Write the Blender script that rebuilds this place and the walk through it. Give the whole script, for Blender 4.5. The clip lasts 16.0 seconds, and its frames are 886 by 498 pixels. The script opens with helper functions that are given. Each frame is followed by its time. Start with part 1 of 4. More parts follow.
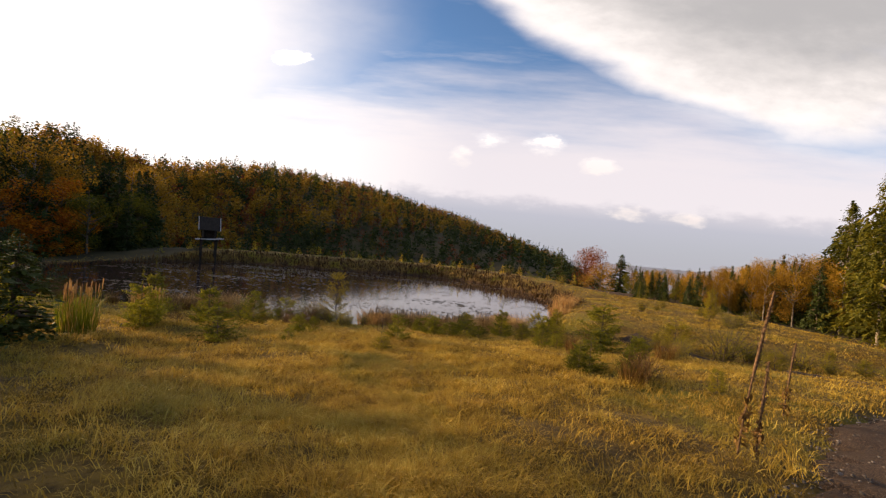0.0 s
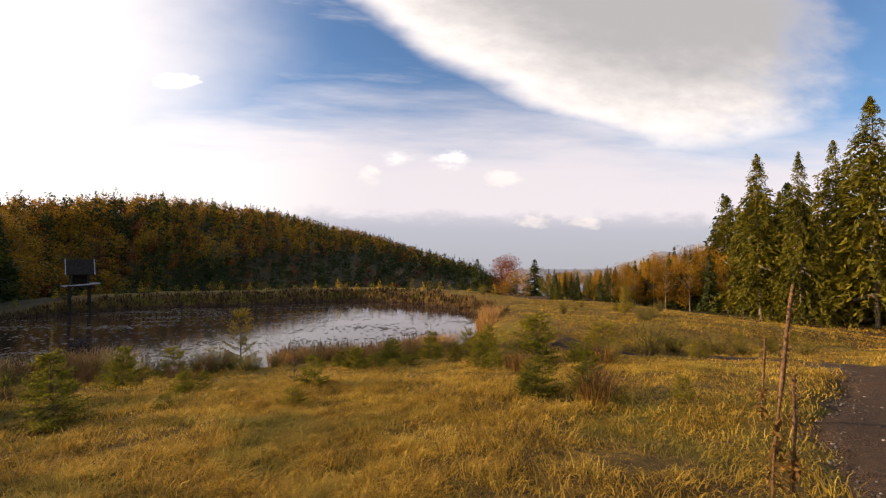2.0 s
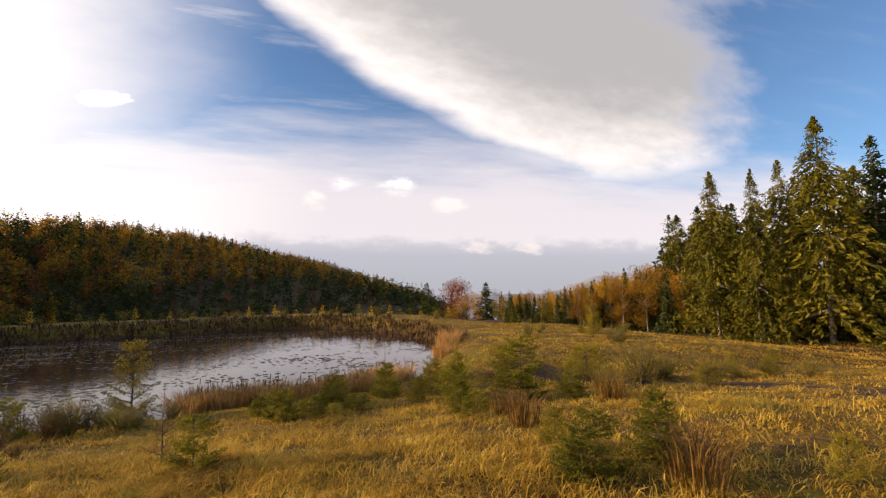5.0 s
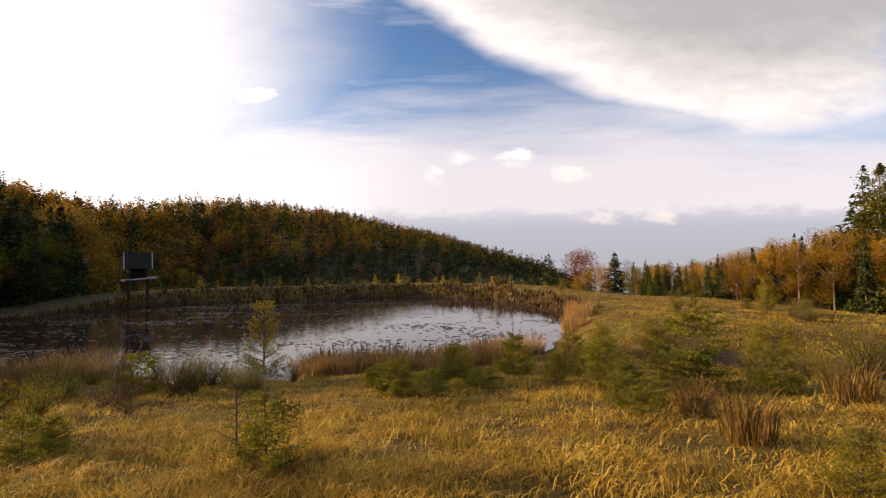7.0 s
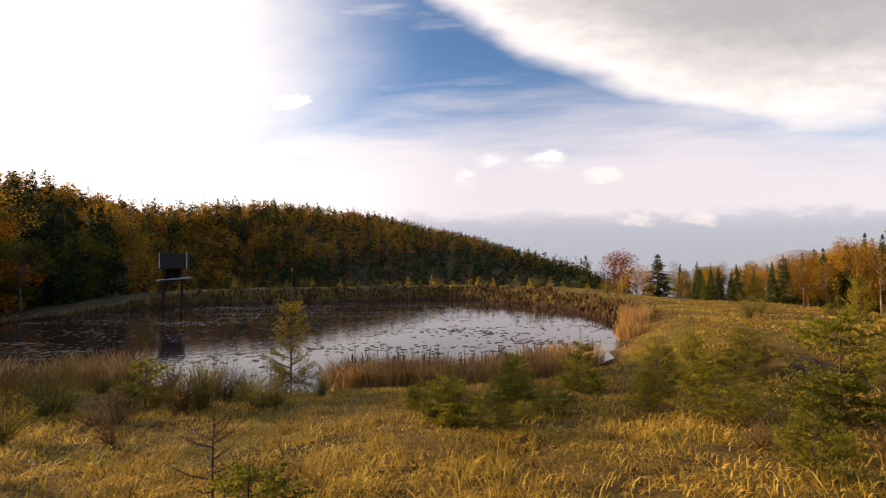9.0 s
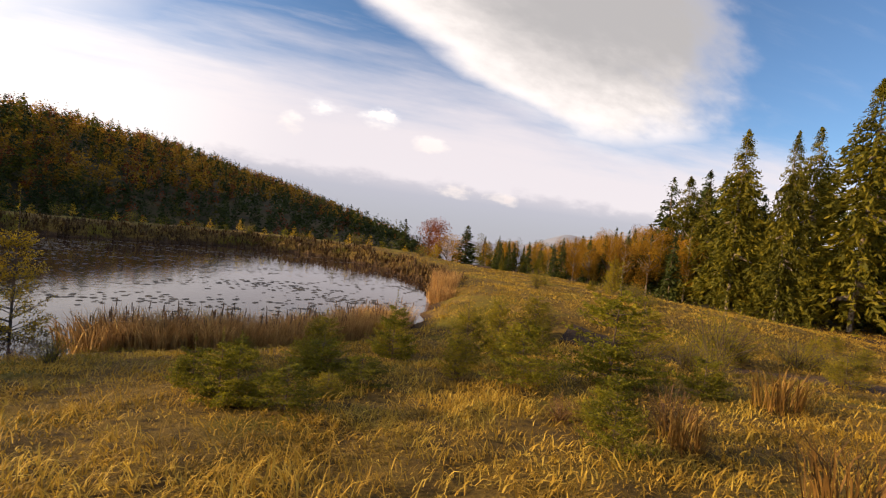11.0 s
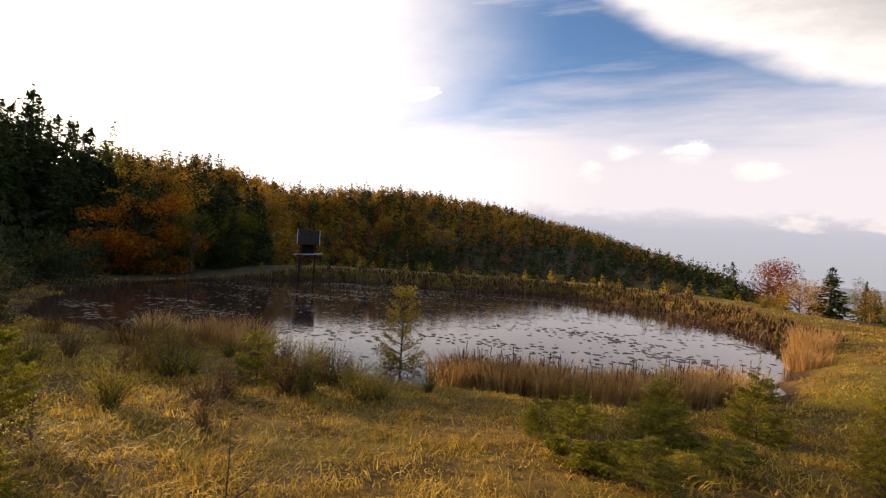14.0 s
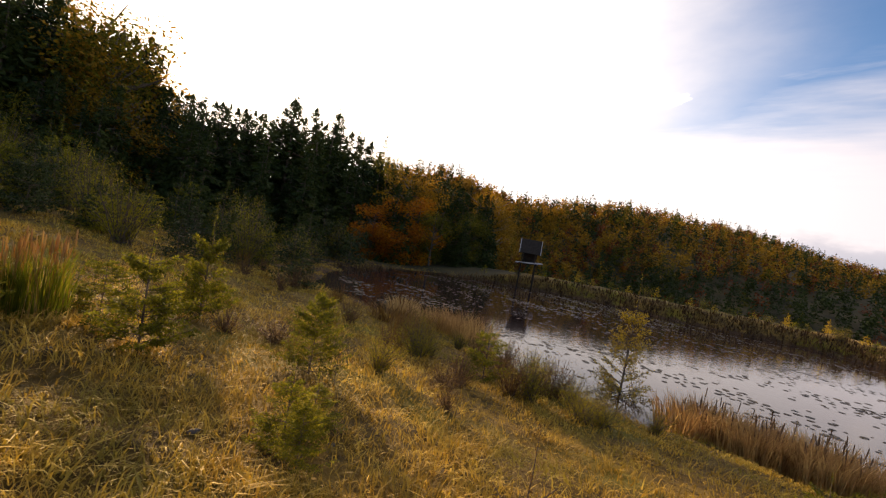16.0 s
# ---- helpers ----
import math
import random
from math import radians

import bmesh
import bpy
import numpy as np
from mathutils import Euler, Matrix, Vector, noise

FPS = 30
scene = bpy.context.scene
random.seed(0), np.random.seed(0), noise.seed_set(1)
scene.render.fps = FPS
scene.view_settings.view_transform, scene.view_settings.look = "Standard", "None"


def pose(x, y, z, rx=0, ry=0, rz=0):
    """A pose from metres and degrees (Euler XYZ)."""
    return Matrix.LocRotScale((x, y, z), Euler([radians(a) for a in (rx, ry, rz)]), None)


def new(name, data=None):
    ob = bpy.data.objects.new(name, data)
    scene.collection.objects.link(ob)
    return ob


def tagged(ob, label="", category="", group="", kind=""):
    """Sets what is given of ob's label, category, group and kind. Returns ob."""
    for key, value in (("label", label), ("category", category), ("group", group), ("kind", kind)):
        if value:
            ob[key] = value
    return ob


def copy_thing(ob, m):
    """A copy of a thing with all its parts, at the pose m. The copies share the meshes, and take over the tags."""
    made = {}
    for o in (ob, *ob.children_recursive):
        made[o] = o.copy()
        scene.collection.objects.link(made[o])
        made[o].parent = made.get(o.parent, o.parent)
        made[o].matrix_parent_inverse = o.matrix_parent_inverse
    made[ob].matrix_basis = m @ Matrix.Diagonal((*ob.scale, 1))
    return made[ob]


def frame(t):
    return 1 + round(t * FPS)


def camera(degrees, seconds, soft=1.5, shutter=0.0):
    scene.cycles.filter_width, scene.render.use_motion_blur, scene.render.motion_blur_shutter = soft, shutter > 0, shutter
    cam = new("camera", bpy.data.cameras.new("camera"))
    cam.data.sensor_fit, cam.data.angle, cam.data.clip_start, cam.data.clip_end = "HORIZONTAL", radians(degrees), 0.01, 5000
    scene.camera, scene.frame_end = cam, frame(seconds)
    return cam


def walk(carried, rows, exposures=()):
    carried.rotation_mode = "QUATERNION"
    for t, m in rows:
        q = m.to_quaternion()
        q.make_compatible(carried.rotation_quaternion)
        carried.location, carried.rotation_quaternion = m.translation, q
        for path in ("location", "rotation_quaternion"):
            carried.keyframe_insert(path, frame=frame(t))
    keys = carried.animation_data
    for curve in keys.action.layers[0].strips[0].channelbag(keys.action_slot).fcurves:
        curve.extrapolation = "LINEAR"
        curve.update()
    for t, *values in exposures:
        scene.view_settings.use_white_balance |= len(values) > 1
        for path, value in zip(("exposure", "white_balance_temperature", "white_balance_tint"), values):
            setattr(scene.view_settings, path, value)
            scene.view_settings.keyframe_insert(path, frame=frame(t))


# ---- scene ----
# ---- camera and its walk ----
cam = camera(90.0, 16.0, soft=1.25)
# seconds, place (m), turn to the left, tilt up, lean (degrees)
PATH = [
    (0.0, -0.00, 0.00, 0.00, 2.28, -0.82, 5.16),
    (0.5, -0.08, 0.67, 0.02, 0.85, 0.24, 4.02),
    (1.0, -0.05, 1.00, 0.07, 2.58, 4.56, 2.45),
    (1.5, -0.00, 1.17, 0.07, -1.45, 0.61, -1.05),
    (2.0, -0.09, 1.48, -0.02, -8.43, 1.92, -0.11),
    (2.5, -0.14, 1.93, -0.06, -20.16, 0.38, 4.09),
    (3.0, -0.05, 2.53, -0.09, -18.75, 0.96, -2.04),
    (3.5, -0.13, 3.08, -0.21, -23.40, 3.59, -1.60),
    (4.0, -0.02, 3.63, -0.29, -22.99, 2.42, 1.10),
    (4.2, 0.07, 3.89, -0.28, -18.79, 6.59, -2.59),
    (6.3, 0.08, 6.22, -0.73, -12.19, 1.90, 0.73),
    (6.5, 0.15, 6.44, -0.71, -11.02, 3.71, -1.38),
    (7.0, 0.15, 7.03, -0.78, -0.05, 1.86, -0.63),
    (7.5, -0.03, 7.51, -0.84, -0.54, 2.40, 2.17),
    (8.0, -0.07, 7.98, -0.94, 3.27, 9.98, -0.76),
    (8.2, -0.16, 8.18, -0.91, 4.26, 4.73, -0.51),
    (10.3, -0.41, 9.60, -1.05, -2.81, -0.25, 1.98),
    (10.5, -0.38, 9.70, -1.02, -9.40, -1.66, 3.77),
    (11.0, -0.26, 9.88, -1.01, -19.21, -2.10, 6.21),
    (11.5, -0.20, 10.07, -1.04, -17.87, 0.59, 4.57),
    (12.0, -0.23, 10.20, -1.02, -13.11, 1.45, 2.18),
    (12.5, -0.38, 10.22, -1.00, -4.60, -0.16, 2.29),
    (13.0, -0.51, 10.19, -0.98, 1.69, -1.34, 2.57),
    (13.5, -0.63, 10.16, -0.97, 10.25, -0.32, 3.05),
    (14.0, -0.73, 10.12, -0.98, 18.86, 0.64, 3.83),
    (14.5, -0.84, 10.08, -0.99, 25.14, 1.07, 4.93),
    (15.0, -0.95, 10.04, -1.01, 33.08, 0.82, 5.93),
    (15.5, -0.99, 9.95, -0.99, 42.59, -1.09, 8.82),
    (16.0, -1.01, 9.88, -0.96, 46.32, -1.42, 10.43),
]
walk(cam, [(t, pose(x, y, z, 0, 0, yaw) @ pose(0, 0, 0, 90 + tilt) @ pose(0, 0, 0, 0, 0, lean))
           for t, x, y, z, yaw, tilt, lean in PATH], [(0.0, 0.52, 6900, 16), (12.5, 0.52, 6900, 16), (16.0, 0.70, 7200, 18)])

# ---- sun and sky ----
SUN_AZ, SUN_EL = radians(-75.0), radians(13.8)
SUN_DIR = Vector((math.sin(SUN_AZ) * math.cos(SUN_EL), math.cos(SUN_AZ) * math.cos(SUN_EL), math.sin(SUN_EL)))
sun = new("sun", bpy.data.lights.new("sun", "SUN"))
sun.data.energy, sun.data.angle, sun.data.color = 5.0, radians(0.6), (1.0, 0.74, 0.42)
sun.matrix_world = Matrix.Translation((0, 0, 60)) @ SUN_DIR.to_track_quat("Z", "Y").to_matrix().to_4x4()


class Nodes:
    """Short notation for node trees."""

    def __init__(self, tree):
        self.tree = tree

    def add(self, kind):
        return self.tree.nodes.new(kind)

    def link(self, a, b):
        self.tree.links.new(a, b)

    def feed(self, socket, v):
        if isinstance(v, bpy.types.NodeSocket):
            self.link(v, socket)
        else:
            socket.default_value = v

    def math(self, op, a, b=0.0, clamp=False):
        n = self.add("ShaderNodeMath")
        n.operation, n.use_clamp = op, clamp
        self.feed(n.inputs[0], a)
        self.feed(n.inputs[1], b)
        return n.outputs[0]

    def step(self, v, a, b, lo=0.0, hi=1.0):
        n = self.add("ShaderNodeMapRange")
        n.interpolation_type = "SMOOTHSTEP"
        self.feed(n.inputs["Value"], v)
        for k, q in (("From Min", a), ("From Max", b), ("To Min", lo), ("To Max", hi)):
            self.feed(n.inputs[k], q)
        return n.outputs["Result"]

    def noise(self, vector, scale, detail=4.0, rough=0.55):
        n = self.add("ShaderNodeTexNoise")
        n.inputs["Scale"].default_value, n.inputs["Detail"].default_value = scale, detail
        n.inputs["Roughness"].default_value = rough
        if vector is not None:
            self.link(vector, n.inputs["Vector"])
        return n.outputs["Fac"]

    def mix(self, fac, a, b):
        n = self.add("ShaderNodeMix")
        n.data_type = "RGBA"
        self.feed(n.inputs["Factor"], fac)
        for s, v in ((n.inputs[6], a), (n.inputs[7], b)):
            self.feed(s, (*v, 1.0) if isinstance(v, tuple) else v)
        return n.outputs[2]

    def ramp(self, fac, stops):
        n = self.add("ShaderNodeValToRGB")
        r = n.color_ramp
        while len(r.elements) < len(stops):
            r.elements.new(0.5)
        for e, (p, c) in zip(r.elements, stops):
            e.position, e.color = p, (*c, 1.0)
        self.feed(n.inputs["Fac"], fac)
        return n.outputs["Color"]


world = bpy.data.worlds.new("sky")
scene.world = world
world.use_nodes = True
W = Nodes(world.node_tree)
world.node_tree.nodes.clear()
sky = W.add("ShaderNodeTexSky")
sky.sky_type, sky.sun_disc, sky.sun_elevation, sky.sun_rotation = "NISHITA", False, SUN_EL, SUN_AZ
sky.altitude, sky.air_density, sky.dust_density, sky.ozone_density = 700.0, 1.0, 0.6, 2.0
blue = W.add("ShaderNodeBackground")
blue.inputs["Strength"].default_value = 0.105
deep = W.add("ShaderNodeMix")
deep.data_type, deep.blend_type = "RGBA", "MULTIPLY"
deep.inputs["Factor"].default_value, deep.inputs[7].default_value = 1.0, (0.82, 1.05, 1.24, 1.0)
W.link(sky.outputs[0], deep.inputs[6])
W.link(deep.outputs[2], blue.inputs["Color"])
co = W.add("ShaderNodeTexCoord").outputs["Generated"]
xyz = W.add("ShaderNodeSeparateXYZ")
W.link(co, xyz.inputs[0])
dx, dy, dz = xyz.outputs
ay = W.math("MAXIMUM", W.math("ABSOLUTE", dy), 0.08)
u = W.math("DIVIDE", dx, ay)
v = W.math("DIVIDE", dz, ay)
uv = W.add("ShaderNodeCombineXYZ")
W.link(u, uv.inputs[0])
W.link(W.math("MULTIPLY", v, 2.2), uv.inputs[1])
wob = W.noise(uv.outputs[0], 2.6, 6.0, 0.55)
wob2 = W.noise(uv.outputs[0], 9.0, 5.0, 0.6)
streak_co = W.add("ShaderNodeCombineXYZ")
W.link(W.math("MULTIPLY", u, 1.0), streak_co.inputs[0])
W.link(W.math("MULTIPLY", v, 7.0), streak_co.inputs[1])
streak = W.noise(streak_co.outputs[0], 1.6, 6.0, 0.6)
# the large lens of cloud, white along its lower edge and grey within
edge = W.math("ADD", W.math("SUBTRACT", 0.525, W.math("MULTIPLY", u, 0.68)), W.math("MULTIPLY", W.math("MULTIPLY", u, u), 0.42))
above = W.math("ADD", W.math("SUBTRACT", v, edge), W.math("MULTIPLY", W.math("SUBTRACT", wob, 0.5), 0.16))
lens = W.math("MULTIPLY", W.step(above, 0.0, 0.09), W.step(W.math("ADD", u, W.math("MULTIPLY", W.math("SUBTRACT", wob, 0.5), 1.1)), 1.38, 0.80))
lens = W.math("MULTIPLY", lens, W.step(dy, 0.0, 0.2))
lens_col = W.ramp(W.step(W.math("ADD", above, W.math("MULTIPLY", W.math("SUBTRACT", wob2, 0.5), 0.16)), 0.02, 0.32), [(0.0, (0.98, 0.96, 0.94)), (0.45, (0.68, 0.675, 0.67)), (1.0, (0.43, 0.44, 0.45))])
# veil of bright haze: low in the sky, and wide about the sun
dot = W.add("ShaderNodeVectorMath")
dot.operation = "DOT_PRODUCT"
W.link(co, dot.inputs[0])
dot.inputs[1].default_value = SUN_DIR
glow = W.step(W.math("ADD", dot.outputs["Value"], W.math("MULTIPLY", W.math("SUBTRACT", wob, 0.5), 0.22)), 0.38, 0.86)
core = W.step(dot.outputs["Value"], 0.90, 0.999)
low = W.step(W.math("ADD", v, W.math("MULTIPLY", W.math("SUBTRACT", streak, 0.5), 0.30)), 0.46, 0.19)
veil = W.math("MAXIMUM", W.math("MULTIPLY", low, 0.93), glow)
wisps = W.math("MULTIPLY", W.step(streak, 0.50, 0.78), W.step(u, 0.75, 0.25, 0.08, 0.5))
veil = W.math("MAXIMUM", veil, wisps)
warm = W.step(dot.outputs["Value"], 0.25, 0.75)
veil_col = W.mix(warm, (0.76, 0.735, 0.77), (1.08, 1.04, 1.0))
veil_col = W.mix(core, veil_col, (3.2, 2.9, 2.4))
# the grey bank over the plain
top = W.math("ADD", 0.100, W.math("MULTIPLY", W.math("SUBTRACT", wob2, 0.5), 0.09))
bank = W.math("MULTIPLY", W.step(v, W.math("ADD", top, 0.028), W.math("SUBTRACT", top, 0.004)), W.step(u, -0.42, -0.10))
bank = W.math("MULTIPLY", bank, 0.9)
bank_col = W.ramp(W.step(v, 0.0, 0.15), [(0.0, (0.36, 0.39, 0.46)), (0.55, (0.42, 0.44, 0.52)), (1.0, (0.62, 0.60, 0.65))])
# small clouds
puffs = 0.0
for pu, pv, ru, rv in ((-0.43, 0.395, 0.058, 0.022), (0.17, 0.236, 0.042, 0.026), (0.037, 0.240, 0.038, 0.015),
                       (-0.02, 0.193, 0.028, 0.022), (0.295, 0.205, 0.042, 0.018), (0.369, 0.102, 0.040, 0.018), (0.488, 0.096, 0.05, 0.012), (-0.594, 0.514, 0.035, 0.035)):
    a = W.math("DIVIDE", W.math("SUBTRACT", u, pu), ru)
    b = W.math("DIVIDE", W.math("SUBTRACT", v, pv), rv)
    r2 = W.math("ADD", W.math("MULTIPLY", a, a), W.math("MULTIPLY", b, b))
    r2 = W.math("ADD", r2, W.math("MULTIPLY", W.math("SUBTRACT", wob2, 0.5), 8.0))
    puffs = W.math("MAXIMUM", puffs, W.step(r2, 1.5, 0.0))
puffs = W.math("MULTIPLY", puffs, W.step(dy, 0.0, 0.2))
col = W.mix(bank, veil_col, bank_col)
col = W.mix(lens, col, lens_col)
col = W.mix(W.math("MULTIPLY", puffs, 0.6), col, W.mix(W.step(v, 0.15, 0.3), (0.90, 0.84, 0.80), (1.05, 1.05, 1.05)))
cover = W.math("MAXIMUM", W.math("MAXIMUM", veil, bank), W.math("MAXIMUM", lens, puffs))
cloud = W.add("ShaderNodeBackground")
W.link(col, cloud.inputs["Color"])
cloud.inputs["Strength"].default_value = 0.82
both = W.add("ShaderNodeMixShader")
W.link(cover, both.inputs[0])
W.link(blue.outputs[0], both.inputs[1])
W.link(cloud.outputs[0], both.inputs[2])
W.link(both.outputs[0], W.add("ShaderNodeOutputWorld").inputs["Surface"])


# ---- materials ----
def material(name, rough=0.8):
    m = bpy.data.materials.new(name)
    m.use_nodes = True
    n = Nodes(m.node_tree)
    b = m.node_tree.nodes["Principled BSDF"]
    b.inputs["Roughness"].default_value = rough
    b.inputs["Specular IOR Level"].default_value = 0.25
    return m, n, b


def relief(n, b, height, strength, distance):
    bump = n.add("ShaderNodeBump")
    bump.inputs["Strength"].default_value, bump.inputs["Distance"].default_value = strength, distance
    n.link(height, bump.inputs["Height"])
    n.link(bump.outputs[0], b.inputs["Normal"])


def place_of(n):
    return n.add("ShaderNodeNewGeometry").outputs["Position"]


def leafy(name, stops, patch=None, scale=0.6, shine=0.35, rough=0.7):
    """Leaves, needles and blades: each its own tone, drifting over the place, with light shining through."""
    m, n, b = material(name, rough)
    stops = [(at, (c[0] * 1.05, c[1] * 0.99, c[2] * 0.34)) for at, c in stops]
    g = n.add("ShaderNodeNewGeometry")
    lone = g.outputs["Random Per Island"]
    wide = n.noise(g.outputs["Position"], scale, 3.0)
    tree = n.add("ShaderNodeObjectInfo").outputs["Random"]
    fine = n.noise(g.outputs["Position"], scale * 7, 2.0)
    wide = n.math("ADD", wide, n.math("MULTIPLY", n.math("SUBTRACT", fine, 0.5), 0.9))
    k = n.math("ADD", n.math("MULTIPLY", lone, 0.5), n.math("ADD", n.math("MULTIPLY", n.math("SUBTRACT", wide, 0.5), 1.3),
               n.math("MULTIPLY", n.math("SUBTRACT", tree, 0.5), 0.35)))
    c = n.ramp(n.math("ADD", k, 0.25, clamp=True), stops)
    if patch:
        c = n.mix(n.step(n.noise(g.outputs["Position"], patch[1], 4.0), 0.52, 0.68), c, patch[0])
    n.link(c, b.inputs["Base Color"])
    t = n.add("ShaderNodeBsdfTranslucent")
    n.link(c, t.inputs["Color"])
    mx = n.add("ShaderNodeMixShader")
    mx.inputs[0].default_value = shine
    n.link(b.outputs[0], mx.inputs[1])
    n.link(t.outputs[0], mx.inputs[2])
    n.link(mx.outputs[0], m.node_tree.nodes["Material Output"].inputs["Surface"])
    return m


GRASS = leafy("dry_grass", [(0.0, (0.13, 0.082, 0.040)), (0.3, (0.34, 0.22, 0.085)), (0.65, (0.53, 0.36, 0.14)), (1.0, (0.74, 0.58, 0.34))],
              ((0.24, 0.19, 0.03), 0.45), 0.9, 0.38)
REED = leafy("reed", [(0.0, (0.25, 0.145, 0.15)), (0.5, (0.47, 0.295, 0.32)), (1.0, (0.68, 0.50, 0.54))], None, 1.2, 0.45)
RUST = leafy("rust_herb", [(0.0, (0.08, 0.042, 0.03)), (0.5, (0.19, 0.105, 0.07)), (1.0, (0.32, 0.20, 0.13))], None, 1.5, 0.25)
GREEN_BLADE = leafy("green_blade", [(0.0, (0.06, 0.085, 0.015)), (0.5, (0.14, 0.17, 0.03)), (1.0, (0.28, 0.27, 0.06))], None, 0.8, 0.4)
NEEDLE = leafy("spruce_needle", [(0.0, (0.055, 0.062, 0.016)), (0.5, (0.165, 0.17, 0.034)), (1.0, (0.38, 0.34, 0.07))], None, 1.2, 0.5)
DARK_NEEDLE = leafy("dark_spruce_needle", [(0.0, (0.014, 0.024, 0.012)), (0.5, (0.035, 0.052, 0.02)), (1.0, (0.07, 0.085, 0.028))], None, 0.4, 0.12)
LARCH = leafy("larch_needle", [(0.0, (0.034, 0.040, 0.010)), (0.5, (0.11, 0.108, 0.022)), (1.0, (0.25, 0.21, 0.04))], None, 0.35, 0.4)
GOLD_LARCH = leafy("golden_larch_needle", [(0.0, (0.26, 0.19, 0.03)), (0.5, (0.50, 0.36, 0.06)), (1.0, (0.66, 0.50, 0.14))], None, 1.5, 0.5)
SEDGE = leafy("withered_sedge", [(0.0, (0.018, 0.010, 0.010)), (0.5, (0.050, 0.026, 0.024)), (1.0, (0.13, 0.075, 0.06))], None, 0.6, 0.1)
BIRCH = leafy("yellow_birch_leaf", [(0.0, (0.13, 0.070, 0.016)), (0.5, (0.33, 0.185, 0.03)), (1.0, (0.56, 0.33, 0.06))], None, 0.08, 0.35)
ORANGE = leafy("orange_leaf", [(0.0, (0.22, 0.06, 0.010)), (0.45, (0.52, 0.17, 0.012)), (1.0, (0.68, 0.36, 0.03))], None, 0.5, 0.45)
RUSSET = leafy("russet_leaf", [(0.0, (0.08, 0.020, 0.012)), (0.5, (0.20, 0.050, 0.024)), (1.0, (0.32, 0.10, 0.04))], None, 0.25, 0.2)
WILLOW = leafy("willow_leaf", [(0.0, (0.09, 0.09, 0.02)), (0.5, (0.24, 0.215, 0.04)), (1.0, (0.44, 0.36, 0.07))], None, 1.0, 0.45)
PAD = leafy("lily_pad", [(0.0, (0.016, 0.011, 0.010)), (0.5, (0.045, 0.028, 0.018)), (1.0, (0.11, 0.07, 0.035))], None, 0.3, 0.1, 0.5)

BARK, n, b = material("bark", 0.9)
p = place_of(n)
n.link(n.ramp(n.noise(p, 9.0, 6.0), [(0.3, (0.055, 0.038, 0.026)), (0.7, (0.17, 0.125, 0.085))]), b.inputs["Base Color"])
relief(n, b, n.noise(p, 30.0, 4.0), 0.6, 0.02)
PALE_BARK, n, b = material("pale_bark", 0.85)
p = place_of(n)
n.link(n.ramp(n.noise(p, 5.0, 6.0), [(0.35, (0.09, 0.066, 0.048)), (0.65, (0.30, 0.25, 0.19))]), b.inputs["Base Color"])
relief(n, b, n.noise(p, 24.0, 4.0), 0.5, 0.02)
STALK, n, b = material("dead_stalk", 0.9)
p = place_of(n)
n.link(n.ramp(n.noise(p, 40.0, 4.0), [(0.3, (0.06, 0.03, 0.015)), (0.7, (0.24, 0.14, 0.07))]), b.inputs["Base Color"])
WOOD, n, b = material("weathered_wood", 0.8)
p = place_of(n)
n.link(n.ramp(n.noise(p, 6.0, 6.0), [(0.3, (0.022, 0.015, 0.010)), (0.7, (0.055, 0.038, 0.026))]), b.inputs["Base Color"])
PALE_WOOD, n, b = material("bleached_wood", 0.7)
n.link(n.ramp(n.noise(place_of(n), 8.0, 5.0), [(0.3, (0.42, 0.38, 0.34)), (0.7, (0.66, 0.62, 0.58))]), b.inputs["Base Color"])
STONE, n, b = material("pale_stone", 0.85)
g = n.add("ShaderNodeNewGeometry")
n.link(n.ramp(n.math("ADD", n.math("MULTIPLY", g.outputs["Random Per Island"], 0.7), n.math("MULTIPLY", n.noise(g.outputs["Position"], 30.0), 0.3)),
              [(0.0, (0.04, 0.034, 0.03)), (0.75, (0.12, 0.10, 0.085)), (1.0, (0.40, 0.35, 0.31))]), b.inputs["Base Color"])
GRAVEL, n, b = material("dark_gravel", 0.9)
p = place_of(n)
c = n.ramp(n.noise(p, 60.0, 5.0, 0.7), [(0.34, (0.010, 0.006, 0.004)), (0.52, (0.058, 0.034, 0.019)), (0.72, (0.23, 0.15, 0.095))])
c = n.mix(n.step(n.noise(p, 1.1, 4.0), 0.45, 0.7), c, (0.060, 0.035, 0.019))
n.link(c, b.inputs["Base Color"])
relief(n, b, n.noise(p, 45.0, 6.0, 0.7), 0.9, 0.03)
SOIL, n, b = material("meadow_soil", 0.95)
p = place_of(n)
c = n.ramp(n.noise(p, 0.8, 6.0, 0.65), [(0.30, (0.075, 0.046, 0.010)), (0.5, (0.17, 0.105, 0.018)), (0.72, (0.29, 0.18, 0.028))])
c = n.mix(n.step(n.noise(p, 7.0, 5.0), 0.45, 0.7), c, (0.065, 0.040, 0.010))
c = n.mix(n.step(n.noise(p, 0.35, 4.0), 0.50, 0.66), c, (0.16, 0.13, 0.009))
sep = n.add("ShaderNodeSeparateXYZ")
n.link(p, sep.inputs[0])
low_z = n.math("ADD", sep.outputs[2], n.math("MULTIPLY", n.math("SUBTRACT", n.noise(p, 1.3, 5.0), 0.5), 1.2))
c = n.mix(n.step(low_z, -4.0, -4.4), c, n.ramp(n.noise(p, 2.0, 6.0), [(0.3, (0.032, 0.017, 0.009)), (0.7, (0.10, 0.055, 0.024))]))
n.link(c, b.inputs["Base Color"])
relief(n, b, n.noise(p, 9.0, 8.0, 0.75), 1.0, 0.12)
